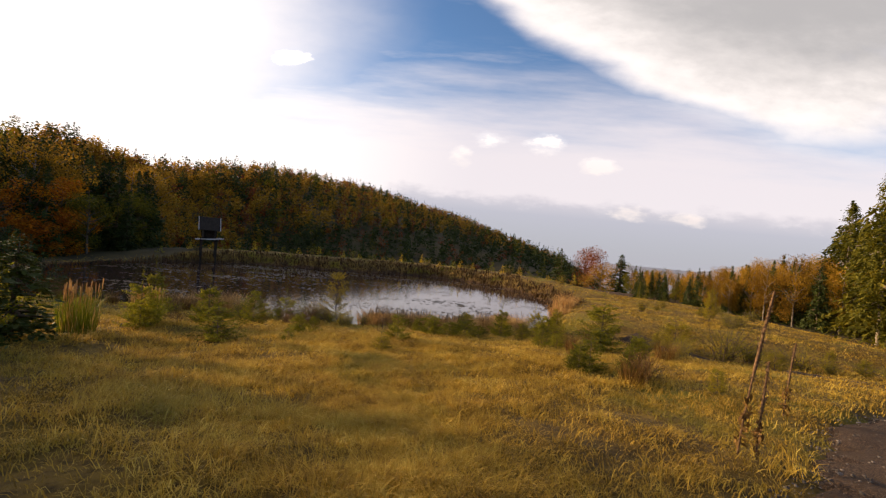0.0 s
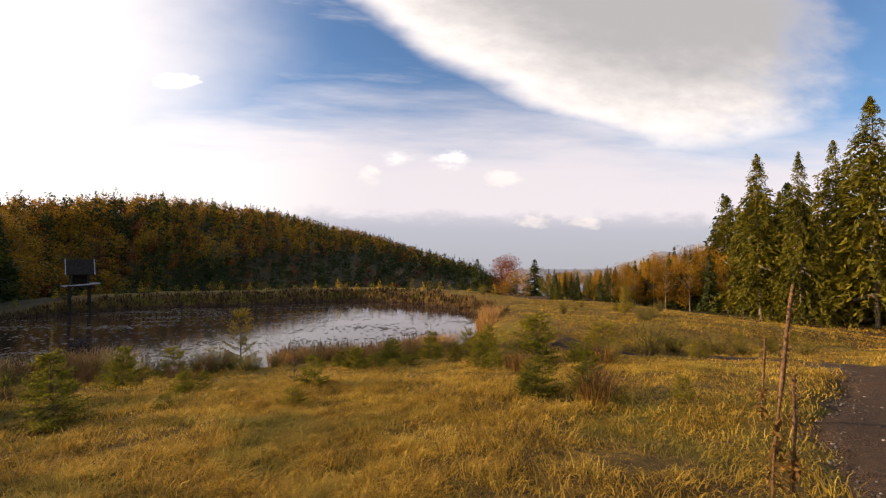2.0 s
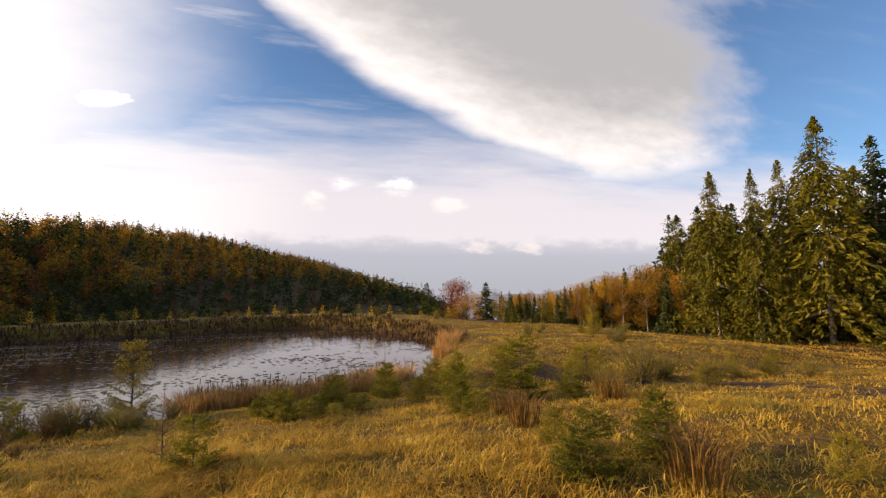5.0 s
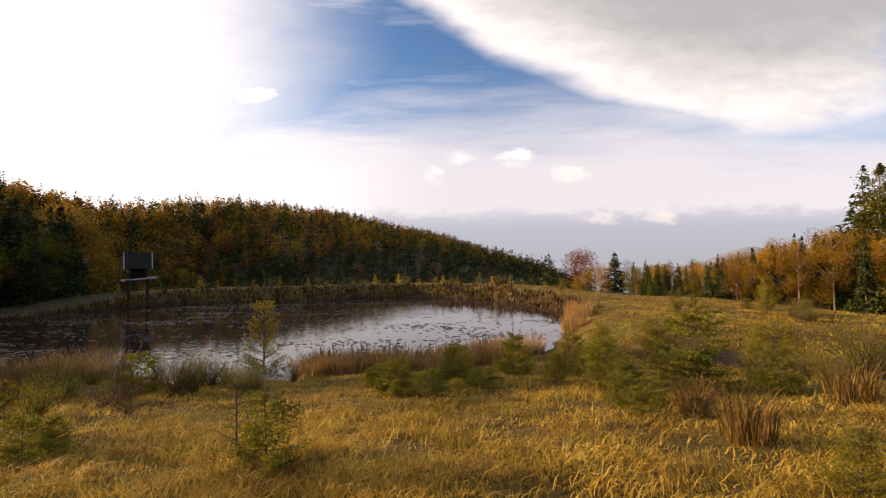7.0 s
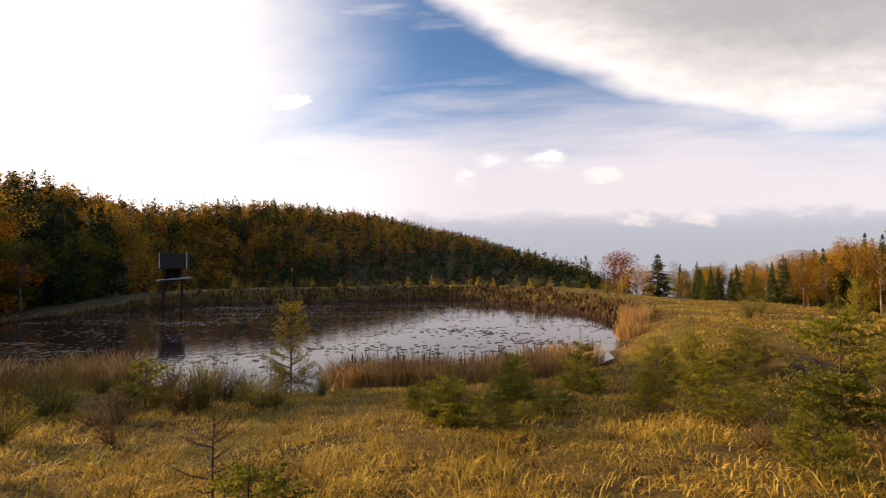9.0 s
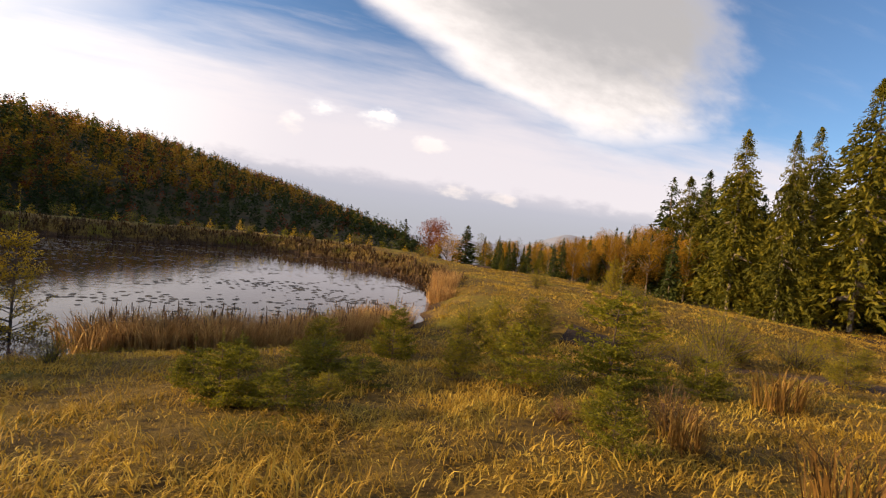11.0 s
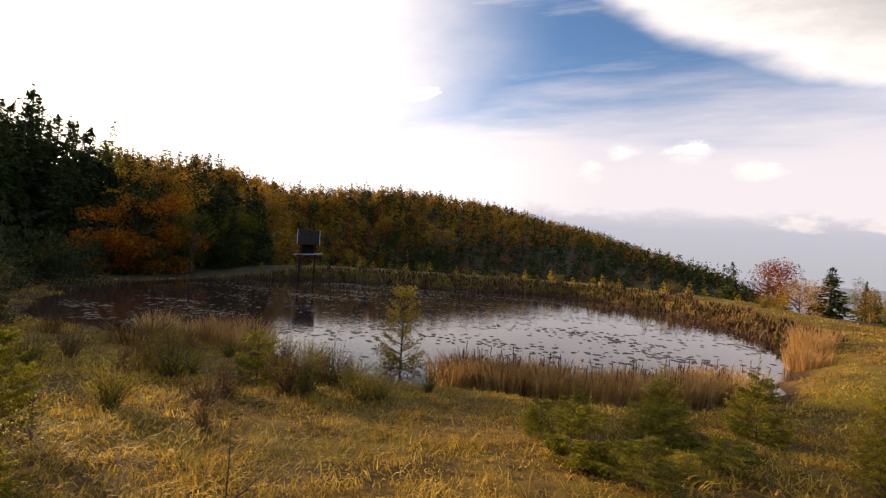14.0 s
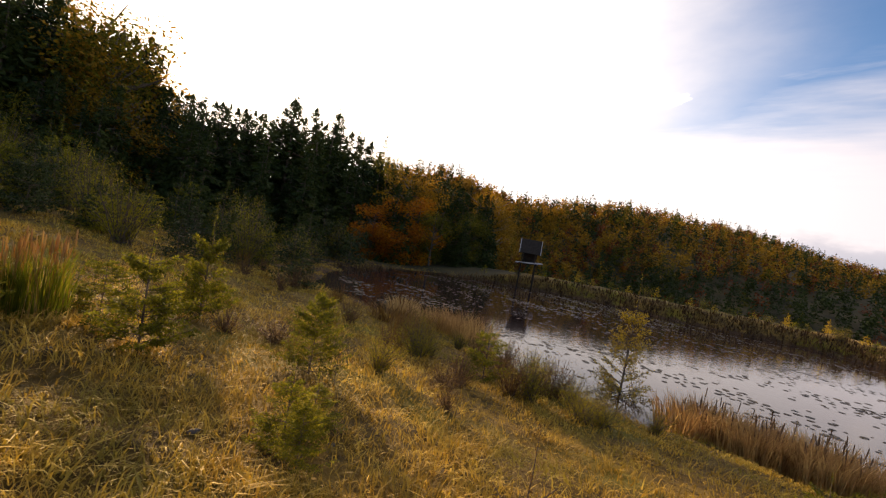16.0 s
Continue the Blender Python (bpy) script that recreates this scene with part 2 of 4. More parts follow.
FLOOR, n, b = material("forest_floor", 0.95)
n.link(n.ramp(n.noise(place_of(n), 0.15, 6.0), [(0.3, (0.03, 0.026, 0.012)), (0.7, (0.095, 0.07, 0.025))]), b.inputs["Base Color"])
# distant land: the haze of distance is painted in as blue-grey
HAZE_BLUE, n, b = material("haze_blue_land", 1.0)
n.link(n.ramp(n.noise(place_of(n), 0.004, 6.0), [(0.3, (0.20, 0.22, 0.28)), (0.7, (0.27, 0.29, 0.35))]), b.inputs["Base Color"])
WATER, n, b = material("pond_water", 0.045)
p = place_of(n)
n.link(n.ramp(n.noise(p, 0.25, 4.0), [(0.35, (0.030, 0.018, 0.016)), (0.7, (0.055, 0.034, 0.028))]), b.inputs["Base Color"])
b.inputs["IOR"].default_value, b.inputs["Specular IOR Level"].default_value = 1.33, 0.5
relief(n, b, n.noise(p, 3.2, 3.0), 0.07, 0.07)


# ---- mesh helpers ----
def mesh_of(name, verts, faces, mats, index=None):
    """A mesh from arrays: verts (n, 3), faces a list of (m, k) index arrays, index a material number for each face."""
    me = bpy.data.meshes.new(name)
    sizes = np.concatenate([np.full(len(f), f.shape[1]) for f in faces])
    loops = np.concatenate([f.ravel() for f in faces])
    me.vertices.add(len(verts))
    me.vertices.foreach_set("co", np.asarray(verts, np.float32).ravel())
    me.loops.add(len(loops))
    me.loops.foreach_set("vertex_index", loops.astype(np.int32))
    me.polygons.add(len(sizes))
    me.polygons.foreach_set("loop_start", np.concatenate([[0], np.cumsum(sizes)[:-1]]).astype(np.int32))
    for m in mats:
        me.materials.append(m)
    if index is not None:
        me.polygons.foreach_set("material_index", np.asarray(index, np.int32))
    me.update(calc_edges=True)
    return me


def part(name, me, parent=None, label=""):
    """Links a mesh as one object under a thing."""
    ob = new(name, me)
    ob.parent = parent
    if label:
        tagged(ob, label)
    return ob


def unit(a):
    return a / np.maximum(np.linalg.norm(a, axis=-1, keepdims=True), 1e-9)


def leaves(centre, axis, width, rng, roll=None):
    """Lozenge leaves: centre (n, 3), axis half-length vectors (n, 3), half width (n,). Returns (n, 4, 3)."""
    side = unit(np.cross(axis, rng.normal(size=axis.shape))) * np.asarray(width)[:, None]
    return np.stack([centre - axis, centre + side, centre + axis, centre - side], 1)


def quads_mesh(name, quads, mats, index=None):
    q = np.concatenate(quads) if isinstance(quads, list) else quads
    f = np.arange(len(q) * 4).reshape(-1, 4)
    return mesh_of(name, q.reshape(-1, 3), [f], mats, index)


def tubes(lines, sides=5):
    """Tapered tubes: each line a list of (x, y, z, radius). Returns verts and faces."""
    vs, fs, at = [], [], 0
    ring = np.arange(sides) * 2 * np.pi / sides
    for line in lines:
        a = np.asarray(line, float)
        p, r = a[:, :3], a[:, 3]
        d = unit(np.gradient(p, axis=0))
        ref = np.where(np.abs(d[:, 2:3]) > 0.8, np.array([[1.0, 0, 0]]), np.array([[0, 0, 1.0]]))
        s = unit(np.cross(d, ref))
        t = np.cross(d, s)
        v = p[:, None] + r[:, None, None] * (np.cos(ring)[None, :, None] * s[:, None] + np.sin(ring)[None, :, None] * t[:, None])
        vs.append(v.reshape(-1, 3))
        i = np.arange(len(a) - 1)[:, None] * sides + np.arange(sides)[None]
        j = np.arange(len(a) - 1)[:, None] * sides + (np.arange(sides)[None] + 1) % sides
        fs.append(np.stack([i, j, j + sides, i + sides], -1).reshape(-1, 4) + at)
        at += len(a) * sides
    return np.concatenate(vs), np.concatenate(fs)


def tube_mesh(name, lines, mat, sides=5):
    v, f = tubes(lines, sides)
    me = mesh_of(name, v, [f], [mat])
    me.polygons.foreach_set("use_smooth", np.ones(len(f), bool))
    return me


def sm(a, b, v):
    t = np.clip((v - a) / (b - a), 0, 1)
    return t * t * (3 - 2 * t)


# ---- the lie of the land ----
WATER_Z = -4.45
RIDGE_AZ = np.radians([-180, -100, -75, -55, -45, -38, -30, -22, -12, 0, 12, 20, 38, 55, 80, 110, 180])
RIDGE_D = np.array([90, 85, 85, 85, 100, 130, 190, 260, 350, 420, 450, 450, 300, 160, 120, 110, 90.0])
RIDGE_Z = np.array([2, 1, 0, -1, 5.5, 9, 16.4, 24.6, 29.5, 18.4, -10.4, -47, -30, -6, 1, 2, 2.0])


def pond_side(x, y):
    """Roughly the metres outward from the pond's edge."""
    a = (np.hypot((x + 4.5) / 13.2, (y - 39) / 17.8) - 1) * 13.2
    b = (np.hypot((x + 18) / 12.5, (y - 37) / 15.5) - 1) * 12.5
    d = np.minimum(a, b) - 0.8 * np.exp(-((a - b) / 3) ** 2)
    return d + 0.35 * np.sin(x * 0.9 + 1.3) * np.sin(y * 0.8) + 0.2 * np.sin(x * 2.3 + y * 1.7)


def lump(x, y):
    return (0.05 * np.sin(x * 1.1 + 0.6 * y) * np.sin(y * 0.9 - 0.3 * x) + 0.025 * np.sin(2.9 * x + 1.2) * np.sin(2.6 * y + 0.4)
            + 0.022 * np.sin(6.1 * x - 2.2 * y) * np.sin(5.3 * y + x))


def ground(x, y):
    x, y = np.asarray(x, float), np.asarray(y, float)
    d = pond_side(x, y)
    near = (np.interp(y, (-20, 0, 3, 6, 10.6, 13, 16.5, 19.4, 21.5, 40), (-0.4, -1.5, -1.68, -2.08, -2.47, -2.88, -3.42, -3.86, -4.1, -4.4))
            - 0.02 * np.clip(-x, 0, 10) - 0.018 * np.clip(x - 6, 0, 30))
    near = near + 0.85 * sm(3, 9, x) * sm(19, 25, y) * (1 - sm(42, 56, y)) * (1 - sm(20, 32, x))
    far = -3.2 - 0.12 * np.clip(d - 5, 0, 40)
    land = near + (far - near) * sm(38, 52, y) * sm(24, 10, x)
    z = WATER_Z - 0.9 + (land - WATER_Z + 0.9) * sm(-3.0, 1.85, d)
    az, dist = np.arctan2(x, y), np.hypot(x, y)
    rd, rz = np.interp(az, RIDGE_AZ, RIDGE_D), np.interp(az, RIDGE_AZ, RIDGE_Z)
    hill = z + (rz - z) * sm(62, rd, dist) - np.clip(dist - rd, 0, None) * 0.22
    dip = -9 * sm(66, 88, dist) * (1 - sm(95, 210, dist)) * sm(-0.75, -0.5, az) * sm(0.45, 0.2, az)
    z = np.where(dist > 62, hill + dip, z)
    return np.maximum(z, -60) + lump(x, y) * sm(-1, 2, d) * (dist < 120)


def ground_at(x, y):
    return float(ground(x, y))


TRACK = np.array([(0.0, -9), (0.6, -4), (1.5, -0.4), (2.7, 1.9), (4.3, 3.6), (6.3, 5.8), (9.2, 7.9), (11.7, 10.2), (13.0, 12.8), (12.8, 16.0), (11.0, 19.0), (8.5, 22)], float)
tt = np.linspace(0, len(TRACK) - 1, 160)
k0 = np.clip(tt.astype(int), 0, len(TRACK) - 2)
fr = tt - k0
P0, P1, P2, P3 = (TRACK[np.clip(k0 + o, 0, len(TRACK) - 1)] for o in (-1, 0, 1, 2))
fr = fr[:, None]
LINE = 0.5 * (2 * P1 + (P2 - P0) * fr + (2 * P0 - 5 * P1 + 4 * P2 - P3) * fr ** 2 + (3 * P1 - P0 - 3 * P2 + P3) * fr ** 3)


def track_side(x, y):
    """Metres from the middle of the gravel track."""
    q = np.stack([np.asarray(x, float), np.asarray(y, float)], -1)
    out = np.empty(q.shape[0])
    for i in range(0, len(q), 20000):
        c = q[i:i + 20000]
        out[i:i + 20000] = np.sqrt(((c[:, None] - LINE[None, ::2]) ** 2).sum(-1)).min(1)
    return out


HALF = 1.1
# ground sheet, finer near the walk
ring_r = np.concatenate([np.arange(0.25, 14, 0.22), np.geomspace(14, 110, 120), np.geomspace(113, 4800, 60)])
NA = 400
ang = np.arange(NA) * 2 * np.pi / NA
gx = -0.5 + ring_r[:, None] * np.sin(ang)[None]
gy = 8.0 + ring_r[:, None] * np.cos(ang)[None]
gz = ground(gx, gy)
gz -= 0.16 * sm(1.45, 0.9, track_side(gx.ravel(), gy.ravel())).reshape(gx.shape)
gv = np.concatenate([np.stack([gx, gy, gz], -1).reshape(-1, 3), [[-0.5, 8.0, ground_at(-0.5, 8.0)]]])
i = (np.arange(len(ring_r) - 1)[:, None] * NA + np.arange(NA)[None])
j = (np.arange(len(ring_r) - 1)[:, None] * NA + (np.arange(NA)[None] + 1) % NA)
gq = np.stack([i, i + NA, j + NA, j], -1).reshape(-1, 4)
gt = np.stack([np.full(NA, len(gv) - 1), np.arange(NA), (np.arange(NA) + 1) % NA], -1)
mid = gv[gq].mean(1)
dist = np.hypot(mid[:, 0], mid[:, 1])
# past 700 m the ground takes the colour with painted haze
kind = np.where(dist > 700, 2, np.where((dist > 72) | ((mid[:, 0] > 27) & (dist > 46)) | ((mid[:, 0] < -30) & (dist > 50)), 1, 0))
ground_ob = new("ground", mesh_of("ground", gv, [gq, gt], [SOIL, FLOOR, HAZE_BLUE], np.concatenate([kind, np.zeros(NA, int)])))
ground_ob.data.polygons.foreach_set("use_smooth", np.ones(len(gq) + NA, bool))
tagged(ground_ob, "meadow of dry golden grass sloping to a pond", "ground", kind="structure")

# water, a sheet that the banks cut
wa = np.arange(96) * 2 * np.pi / 96
wv = np.concatenate([np.stack([-11 + 21.5 * np.cos(wa), 38.8 + 20.5 * np.sin(wa), np.full(96, WATER_Z)], -1), [[-11, 38.8, WATER_Z]]])
water = new("water", mesh_of("water", wv, [np.stack([np.full(96, 96), np.arange(96), (np.arange(96) + 1) % 96], -1)], [WATER]))
tagged(water, "still dark pond water mirroring the pale sky", "pond", kind="structure")

# gravel track
across = np.linspace(-1, 1, 13)
tang = unit(np.gradient(LINE, axis=0))
nor = np.stack([tang[:, 1], -tang[:, 0]], -1)
rr = np.random.default_rng(3)
rag = HALF + 0.10 * np.sin(tt * 9.1)[:, None] + 0.08 * rr.normal(size=(160, 1))
px = LINE[:, None, 0] + nor[:, None, 0] * across[None] * rag
py = LINE[:, None, 1] + nor[:, None, 1] * across[None] * rag
pz = ground(px, py) - 0.07 + 0.03 * (1 - across[None] ** 2) - 0.10 * (np.abs(across[None]) > 0.98) + 0.012 * rr.normal(size=px.shape)
i = (np.arange(159)[:, None] * 13 + np.arange(12)[None])
track = new("track", mesh_of("track", np.stack([px, py, pz], -1).reshape(-1, 3), [np.stack([i, i + 1, i + 14, i + 13], -1).reshape(-1, 4)], [GRAVEL]))
track.data.polygons.foreach_set("use_smooth", np.ones(159 * 12, bool))
tagged(track, "dark gravel track with crumbling edges", "path", kind="structure")

# far mountain on the plain's rim, its haze painted into the colour
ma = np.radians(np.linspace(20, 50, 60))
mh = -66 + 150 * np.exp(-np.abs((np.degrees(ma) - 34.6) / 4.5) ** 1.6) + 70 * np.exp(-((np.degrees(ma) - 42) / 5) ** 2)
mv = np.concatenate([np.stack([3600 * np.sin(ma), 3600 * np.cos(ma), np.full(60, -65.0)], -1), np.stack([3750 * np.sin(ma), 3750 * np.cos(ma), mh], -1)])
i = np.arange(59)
tagged(new("backdrop", mesh_of("backdrop", mv, [np.stack([i, i + 60, i + 61, i + 1], -1)], [HAZE_BLUE])), "far mountain on the horizon, haze put into its blue colour", "mountain", kind="structure")


# ---- trees ----
def conifer_quads(rng, h, r, low, boughs, clumps, size, droop=0.25, ragged=0.25, thick=0.35):
    """Foliage of a conifer: boughs in rough whorls, each with clumps along it."""
    u_ = low + (1 - low) * rng.random(boughs) ** 1.15
    a_ = rng.random(boughs) * 2 * np.pi
    reach = r * np.clip((1 - u_) / (1 - low), 0.004, 1) ** 0.85 * (1 + ragged * rng.normal(size=boughs))
    t_ = rng.random((boughs, clumps)) ** 0.6
    dirs = np.stack([np.cos(a_), np.sin(a_)], -1)
    px_ = dirs[:, None, 0] * reach[:, None] * t_
    py_ = dirs[:, None, 1] * reach[:, None] * t_
    pz_ = h * u_[:, None] - droop * reach[:, None] * t_ ** 1.6 + 0.12 * reach[:, None] * t_
    c = np.stack([px_, py_, pz_], -1).reshape(-1, 3) + rng.normal(size=(boughs * clumps, 3)) * np.minimum(size * 0.5, np.repeat(reach, clumps) * 0.5)[:, None]
    ax = np.repeat(np.concatenate([dirs, -droop * np.ones((boughs, 1))], -1), clumps, 0) + 0.7 * rng.normal(size=c.shape)
    s = size * (0.6 + 0.8 * rng.random(len(c))) * np.clip(np.repeat(reach / r, clumps) * 2.2, 0.45, 1)
    return leaves(c, unit(ax) * s[:, None], s * thick, rng)


def round_quads(rng, h, r, low, count, size):
    """Foliage of a broad-leaved tree: leaf clumps in uneven puffs."""
    k = 14
    pa = rng.random(k) * 2 * np.pi
    pu = rng.random(k)
    pr = r * (0.25 + 0.65 * rng.random(k)) * np.sin(np.pi * np.clip(0.2 + 0.7 * pu, 0, 1)) ** 0.6
    pc = np.stack([pr * np.cos(pa), pr * np.sin(pa), h * (low + (0.9 - low) * pu)], -1)
    w = rng.integers(0, k, count)
    v_ = unit(rng.normal(size=(count, 3))) * (rng.random(count) ** 0.45)[:, None]
    c = pc[w] + v_ * np.array([r * 0.48, r * 0.48, h * 0.15])
    s = size * (0.6 + 0.8 * rng.random(count))
    return leaves(c, unit(rng.normal(size=c.shape)) * s[:, None], s * 0.55, rng)


def stem(rng, h, r, bend=0.02, n=7):
    t_ = np.linspace(0, 1, n)
    w = np.cumsum(rng.normal(size=(n, 2)) * bend * h / n, 0)
    w -= w[0]
    return [(w[k, 0], w[k, 1], h * t_[k] - (0.25 if k == 0 else 0), max(r * (1 - t_[k]) ** 0.8, r * 0.06)) for k in range(n)]


def limbs(rng, h, r, low, count, up):
    out = []
    for _ in range(count):
        z0 = h * (low + (0.85 - low) * rng.random())
        a = rng.random() * 2 * np.pi
        reach = r * (0.5 + 0.5 * rng.random()) * (1 - 0.6 * z0 / h)
        w = 0.012 * h * (1 - z0 / h) + 0.004
        out.append([(0, 0, z0, w), (reach * .5 * np.cos(a), reach * .5 * np.sin(a), z0 + up * reach * .4, w * .7), (reach * np.cos(a), reach * np.sin(a), z0 + up * reach, w * .3)])
    return out


def tree(name, label, category, crown, trunk_lines, leaf, bark, sides=6):
    base = new(name)
    part("trunk", tube_mesh("trunk", trunk_lines, bark, sides), base)
    part("crown", quads_mesh("crown", crown, [leaf]), base)
    return tagged(base, label, category)


made = {}


def plant(proto, x, y, scale=1.0, turn=0.0, label="", group="", wide=None, sink=0.0):
    """Sets a tree or shrub on the ground: the first time the built one, after that a copy."""
    m = pose(x, y, ground_at(x, y) - sink, 0, 0, turn) @ Matrix.Diagonal((wide or scale, wide or scale, scale, 1))
    if proto not in made:
        made[proto] = 1
        proto.matrix_basis = m
        ob = proto
    else:
        ob = copy_thing(proto, Matrix.Identity(4))
        ob.matrix_basis = m
    tagged(ob, label, group=group)
    return ob


r_ = np.random.default_rng
SPRUCES = []
for s_ in range(4):
    g_ = r_(10 + s_)
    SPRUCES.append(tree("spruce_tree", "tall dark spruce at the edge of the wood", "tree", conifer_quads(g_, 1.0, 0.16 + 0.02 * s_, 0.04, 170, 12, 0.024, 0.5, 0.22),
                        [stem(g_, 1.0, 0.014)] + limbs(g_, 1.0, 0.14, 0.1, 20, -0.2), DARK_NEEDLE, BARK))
LARCHES = []
for s_ in range(4):
    g_ = r_(20 + s_)
    LARCHES.append(tree("larch_tree", "tall larch with olive-yellow needles and a bare lower trunk", "tree", conifer_quads(g_, 1.0, 0.22 + 0.015 * s_, 0.08, 340, 30, 0.0145, 0.65, 0.26, 0.32),
                        [stem(g_, 1.0, 0.011)] + limbs(g_, 1.0, 0.13, 0.12, 14, -0.35), LARCH, PALE_BARK))
BROAD = {}
for key, leaf, lab in (("birch", BIRCH, "birch with yellow autumn leaves"), ("orange", ORANGE, "maple with bright orange and yellow leaves"), ("russet", RUSSET, "round tree with russet autumn leaves"), ("willow", LARCH, "broad-leaved tree with thin olive-green leaves")):
    BROAD[key] = []
    for s_ in range(2):
        g_ = r_(40 + s_ + 7 * len(BROAD))
        BROAD[key].append(tree("birch_tree" if key == "birch" else "maple_tree" if key == "orange" else "broadleaf_tree", lab, "tree",
                               round_quads(g_, 1.0, 0.32, 0.06 if key == "orange" else 0.18, 7500 if key == "orange" else 6500, 0.0125 if key == "orange" else 0.0085), [stem(g_, 0.95, 0.018, 0.05)] + limbs(g_, 1.0, 0.30, 0.25, 16, 0.7), leaf, PALE_BARK if key == "birch" else BARK))


def at_az(az, dist, ox=-0.6, oy=6.0):
    return ox + dist * math.sin(radians(az)), oy + dist * math.cos(radians(az))


def by_top(proto, az, dist, el, label="", group="", ox=0.0, oy=2.0, oz=-0.14, wide=None):
    """A tree at a bearing and distance from a standpoint, as tall as its top's elevation asks."""
    x, y = at_az(az, dist, ox, oy)
    h = oz + dist * math.tan(radians(el)) - ground_at(x, y)
    return plant(proto, x, y, h, (az * 47) % 360, label, group, wide=wide and h * wide)


# the larch stand beside the track
for k, (az, dist, el) in enumerate(((44.3, 46, 11.7), (47.8, 44, 11.4), (50.4, 50, 12.0), (53.2, 45, 15.5), (57.3, 49, 13.0), (61.4, 50, 13.0), (64.2, 52, 10.9), (66.9, 50, 15.5),
                                    (70.2, 50, 15.3), (73.4, 48, 17.2), (77, 50, 15.8), (82, 46, 15.5), (42.6, 52, 6.2))):
    if k in (4, 9):
        by_top(SPRUCES[k % 4], az, dist, el, "tall green spruce among larches", "larch stand", wide=1.15)
    else:
        by_top(LARCHES[k % 4], az, dist, el, group="larch stand", wide=1.0 if k != 1 else 0.7)
for k, (az, dist, el) in enumerate(((65.0, 40, 4.2), (68.0, 40, 4.6), (72.5, 37, 9.5), (75.0, 35, 12.5), (69.0, 36, 1.5), (79, 33, 12))):
    by_top(BROAD["orange"][k % 2], az, dist, el, group="maples by the track", wide=1.25)
g_ = r_(77)
for k in range(46):
    az = 40 + 52 * g_.random()
    by_top(SPRUCES[k % 4] if k % 3 else LARCHES[k % 4], az, 56 + 16 * g_.random(), 4.5 + 4.5 * g_.random() + 3.0 * float(sm(50, 62, az)), "dark spruce in the depth of the wood", "wood beside the track", wide=1.3)
# trees below the meadow's far edge
by_top(BROAD["russet"][0], 16.1, 110, 1.25, "round russet tree standing alone below the meadow", wide=1.25)
by_top(SPRUCES[0], 20.2, 92, 0.65, "lone dark spruce below the meadow", wide=2.3)
by_top(SPRUCES[1], 12.9, 108, 0.65, "slim dark spruce below the meadow", wide=1.7)
by_top(BROAD["birch"][0], 17.9, 92, -0.6, "low yellow-orange tree beside a spruce", wide=1.2)
by_top(BROAD["orange"][0], 35.6, 56, -1.0, "small maple with burning orange leaves", wide=0.85)
for k in range(140):
    az = 21.5 + 20 * g_.random()
    dist = 49 + 30 * g_.random()
    el = (-0.9 + 3.3 * sm(25, 43, az)) + 0.35 * g_.normal() - (1.2 * g_.random() if k % 2 else 0)
    pick = (SPRUCES, LARCHES, BROAD["birch"], SPRUCES, BROAD["willow"], SPRUCES)[k % 6]
    if az > 30 and k % 3:
        pick = BROAD["birch"]
    by_top(pick[k % 2], az, dist, float(el), group="wood below the meadow", wide=1.0 if pick is SPRUCES else 0.8)
# the wood on the sunward side
SKY_AZ = np.array([-112, -103.6, -97, -89, -86.4, -82.3, -78.5, -74.2, -67.6, -61.7, -58.3, -54.6, -50.5, -46.3, -38])
SKY_EL = np.array([16, 16.2, 16.5, 14.8, 16.2, 14.0, 13.4, 11.6, 12.0, 12.0, 10.4, 9.3, 9.0, 8.0, 6.8])
for k in range(170):
    az = -40 - 76 * (k + g_.random()) / 120 if k < 120 else -42 - 70 * g_.random()
    dist = 52 + 14 * g_.random() if k < 120 else 46 + 6 * g_.random()
    top_el = float(np.interp(az, SKY_AZ, SKY_EL))
    el = top_el * (0.82 + 0.24 * g_.random()) if k < 120 else top_el * (0.35 + 0.3 * g_.random())
    el *= 1.0 + 0.07 * float(sm(-56, -62, az))
    if -81 < az < -69:
        el = min(el, 10.6)
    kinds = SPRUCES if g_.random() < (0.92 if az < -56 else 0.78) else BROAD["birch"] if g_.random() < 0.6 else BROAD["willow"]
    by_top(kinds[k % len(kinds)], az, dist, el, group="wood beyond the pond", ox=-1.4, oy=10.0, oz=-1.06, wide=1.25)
for az, dist, el in ((-52.5, 47, 3.9), (-50.0, 50, 4.6), (-55.5, 46, 2.6)):
    by_top(BROAD["orange"][1], az, dist, el, "rust-orange tree at the foot of the wood", "wood beyond the pond", ox=-1.4, oy=10.0, oz=-1.06, wide=1.4)


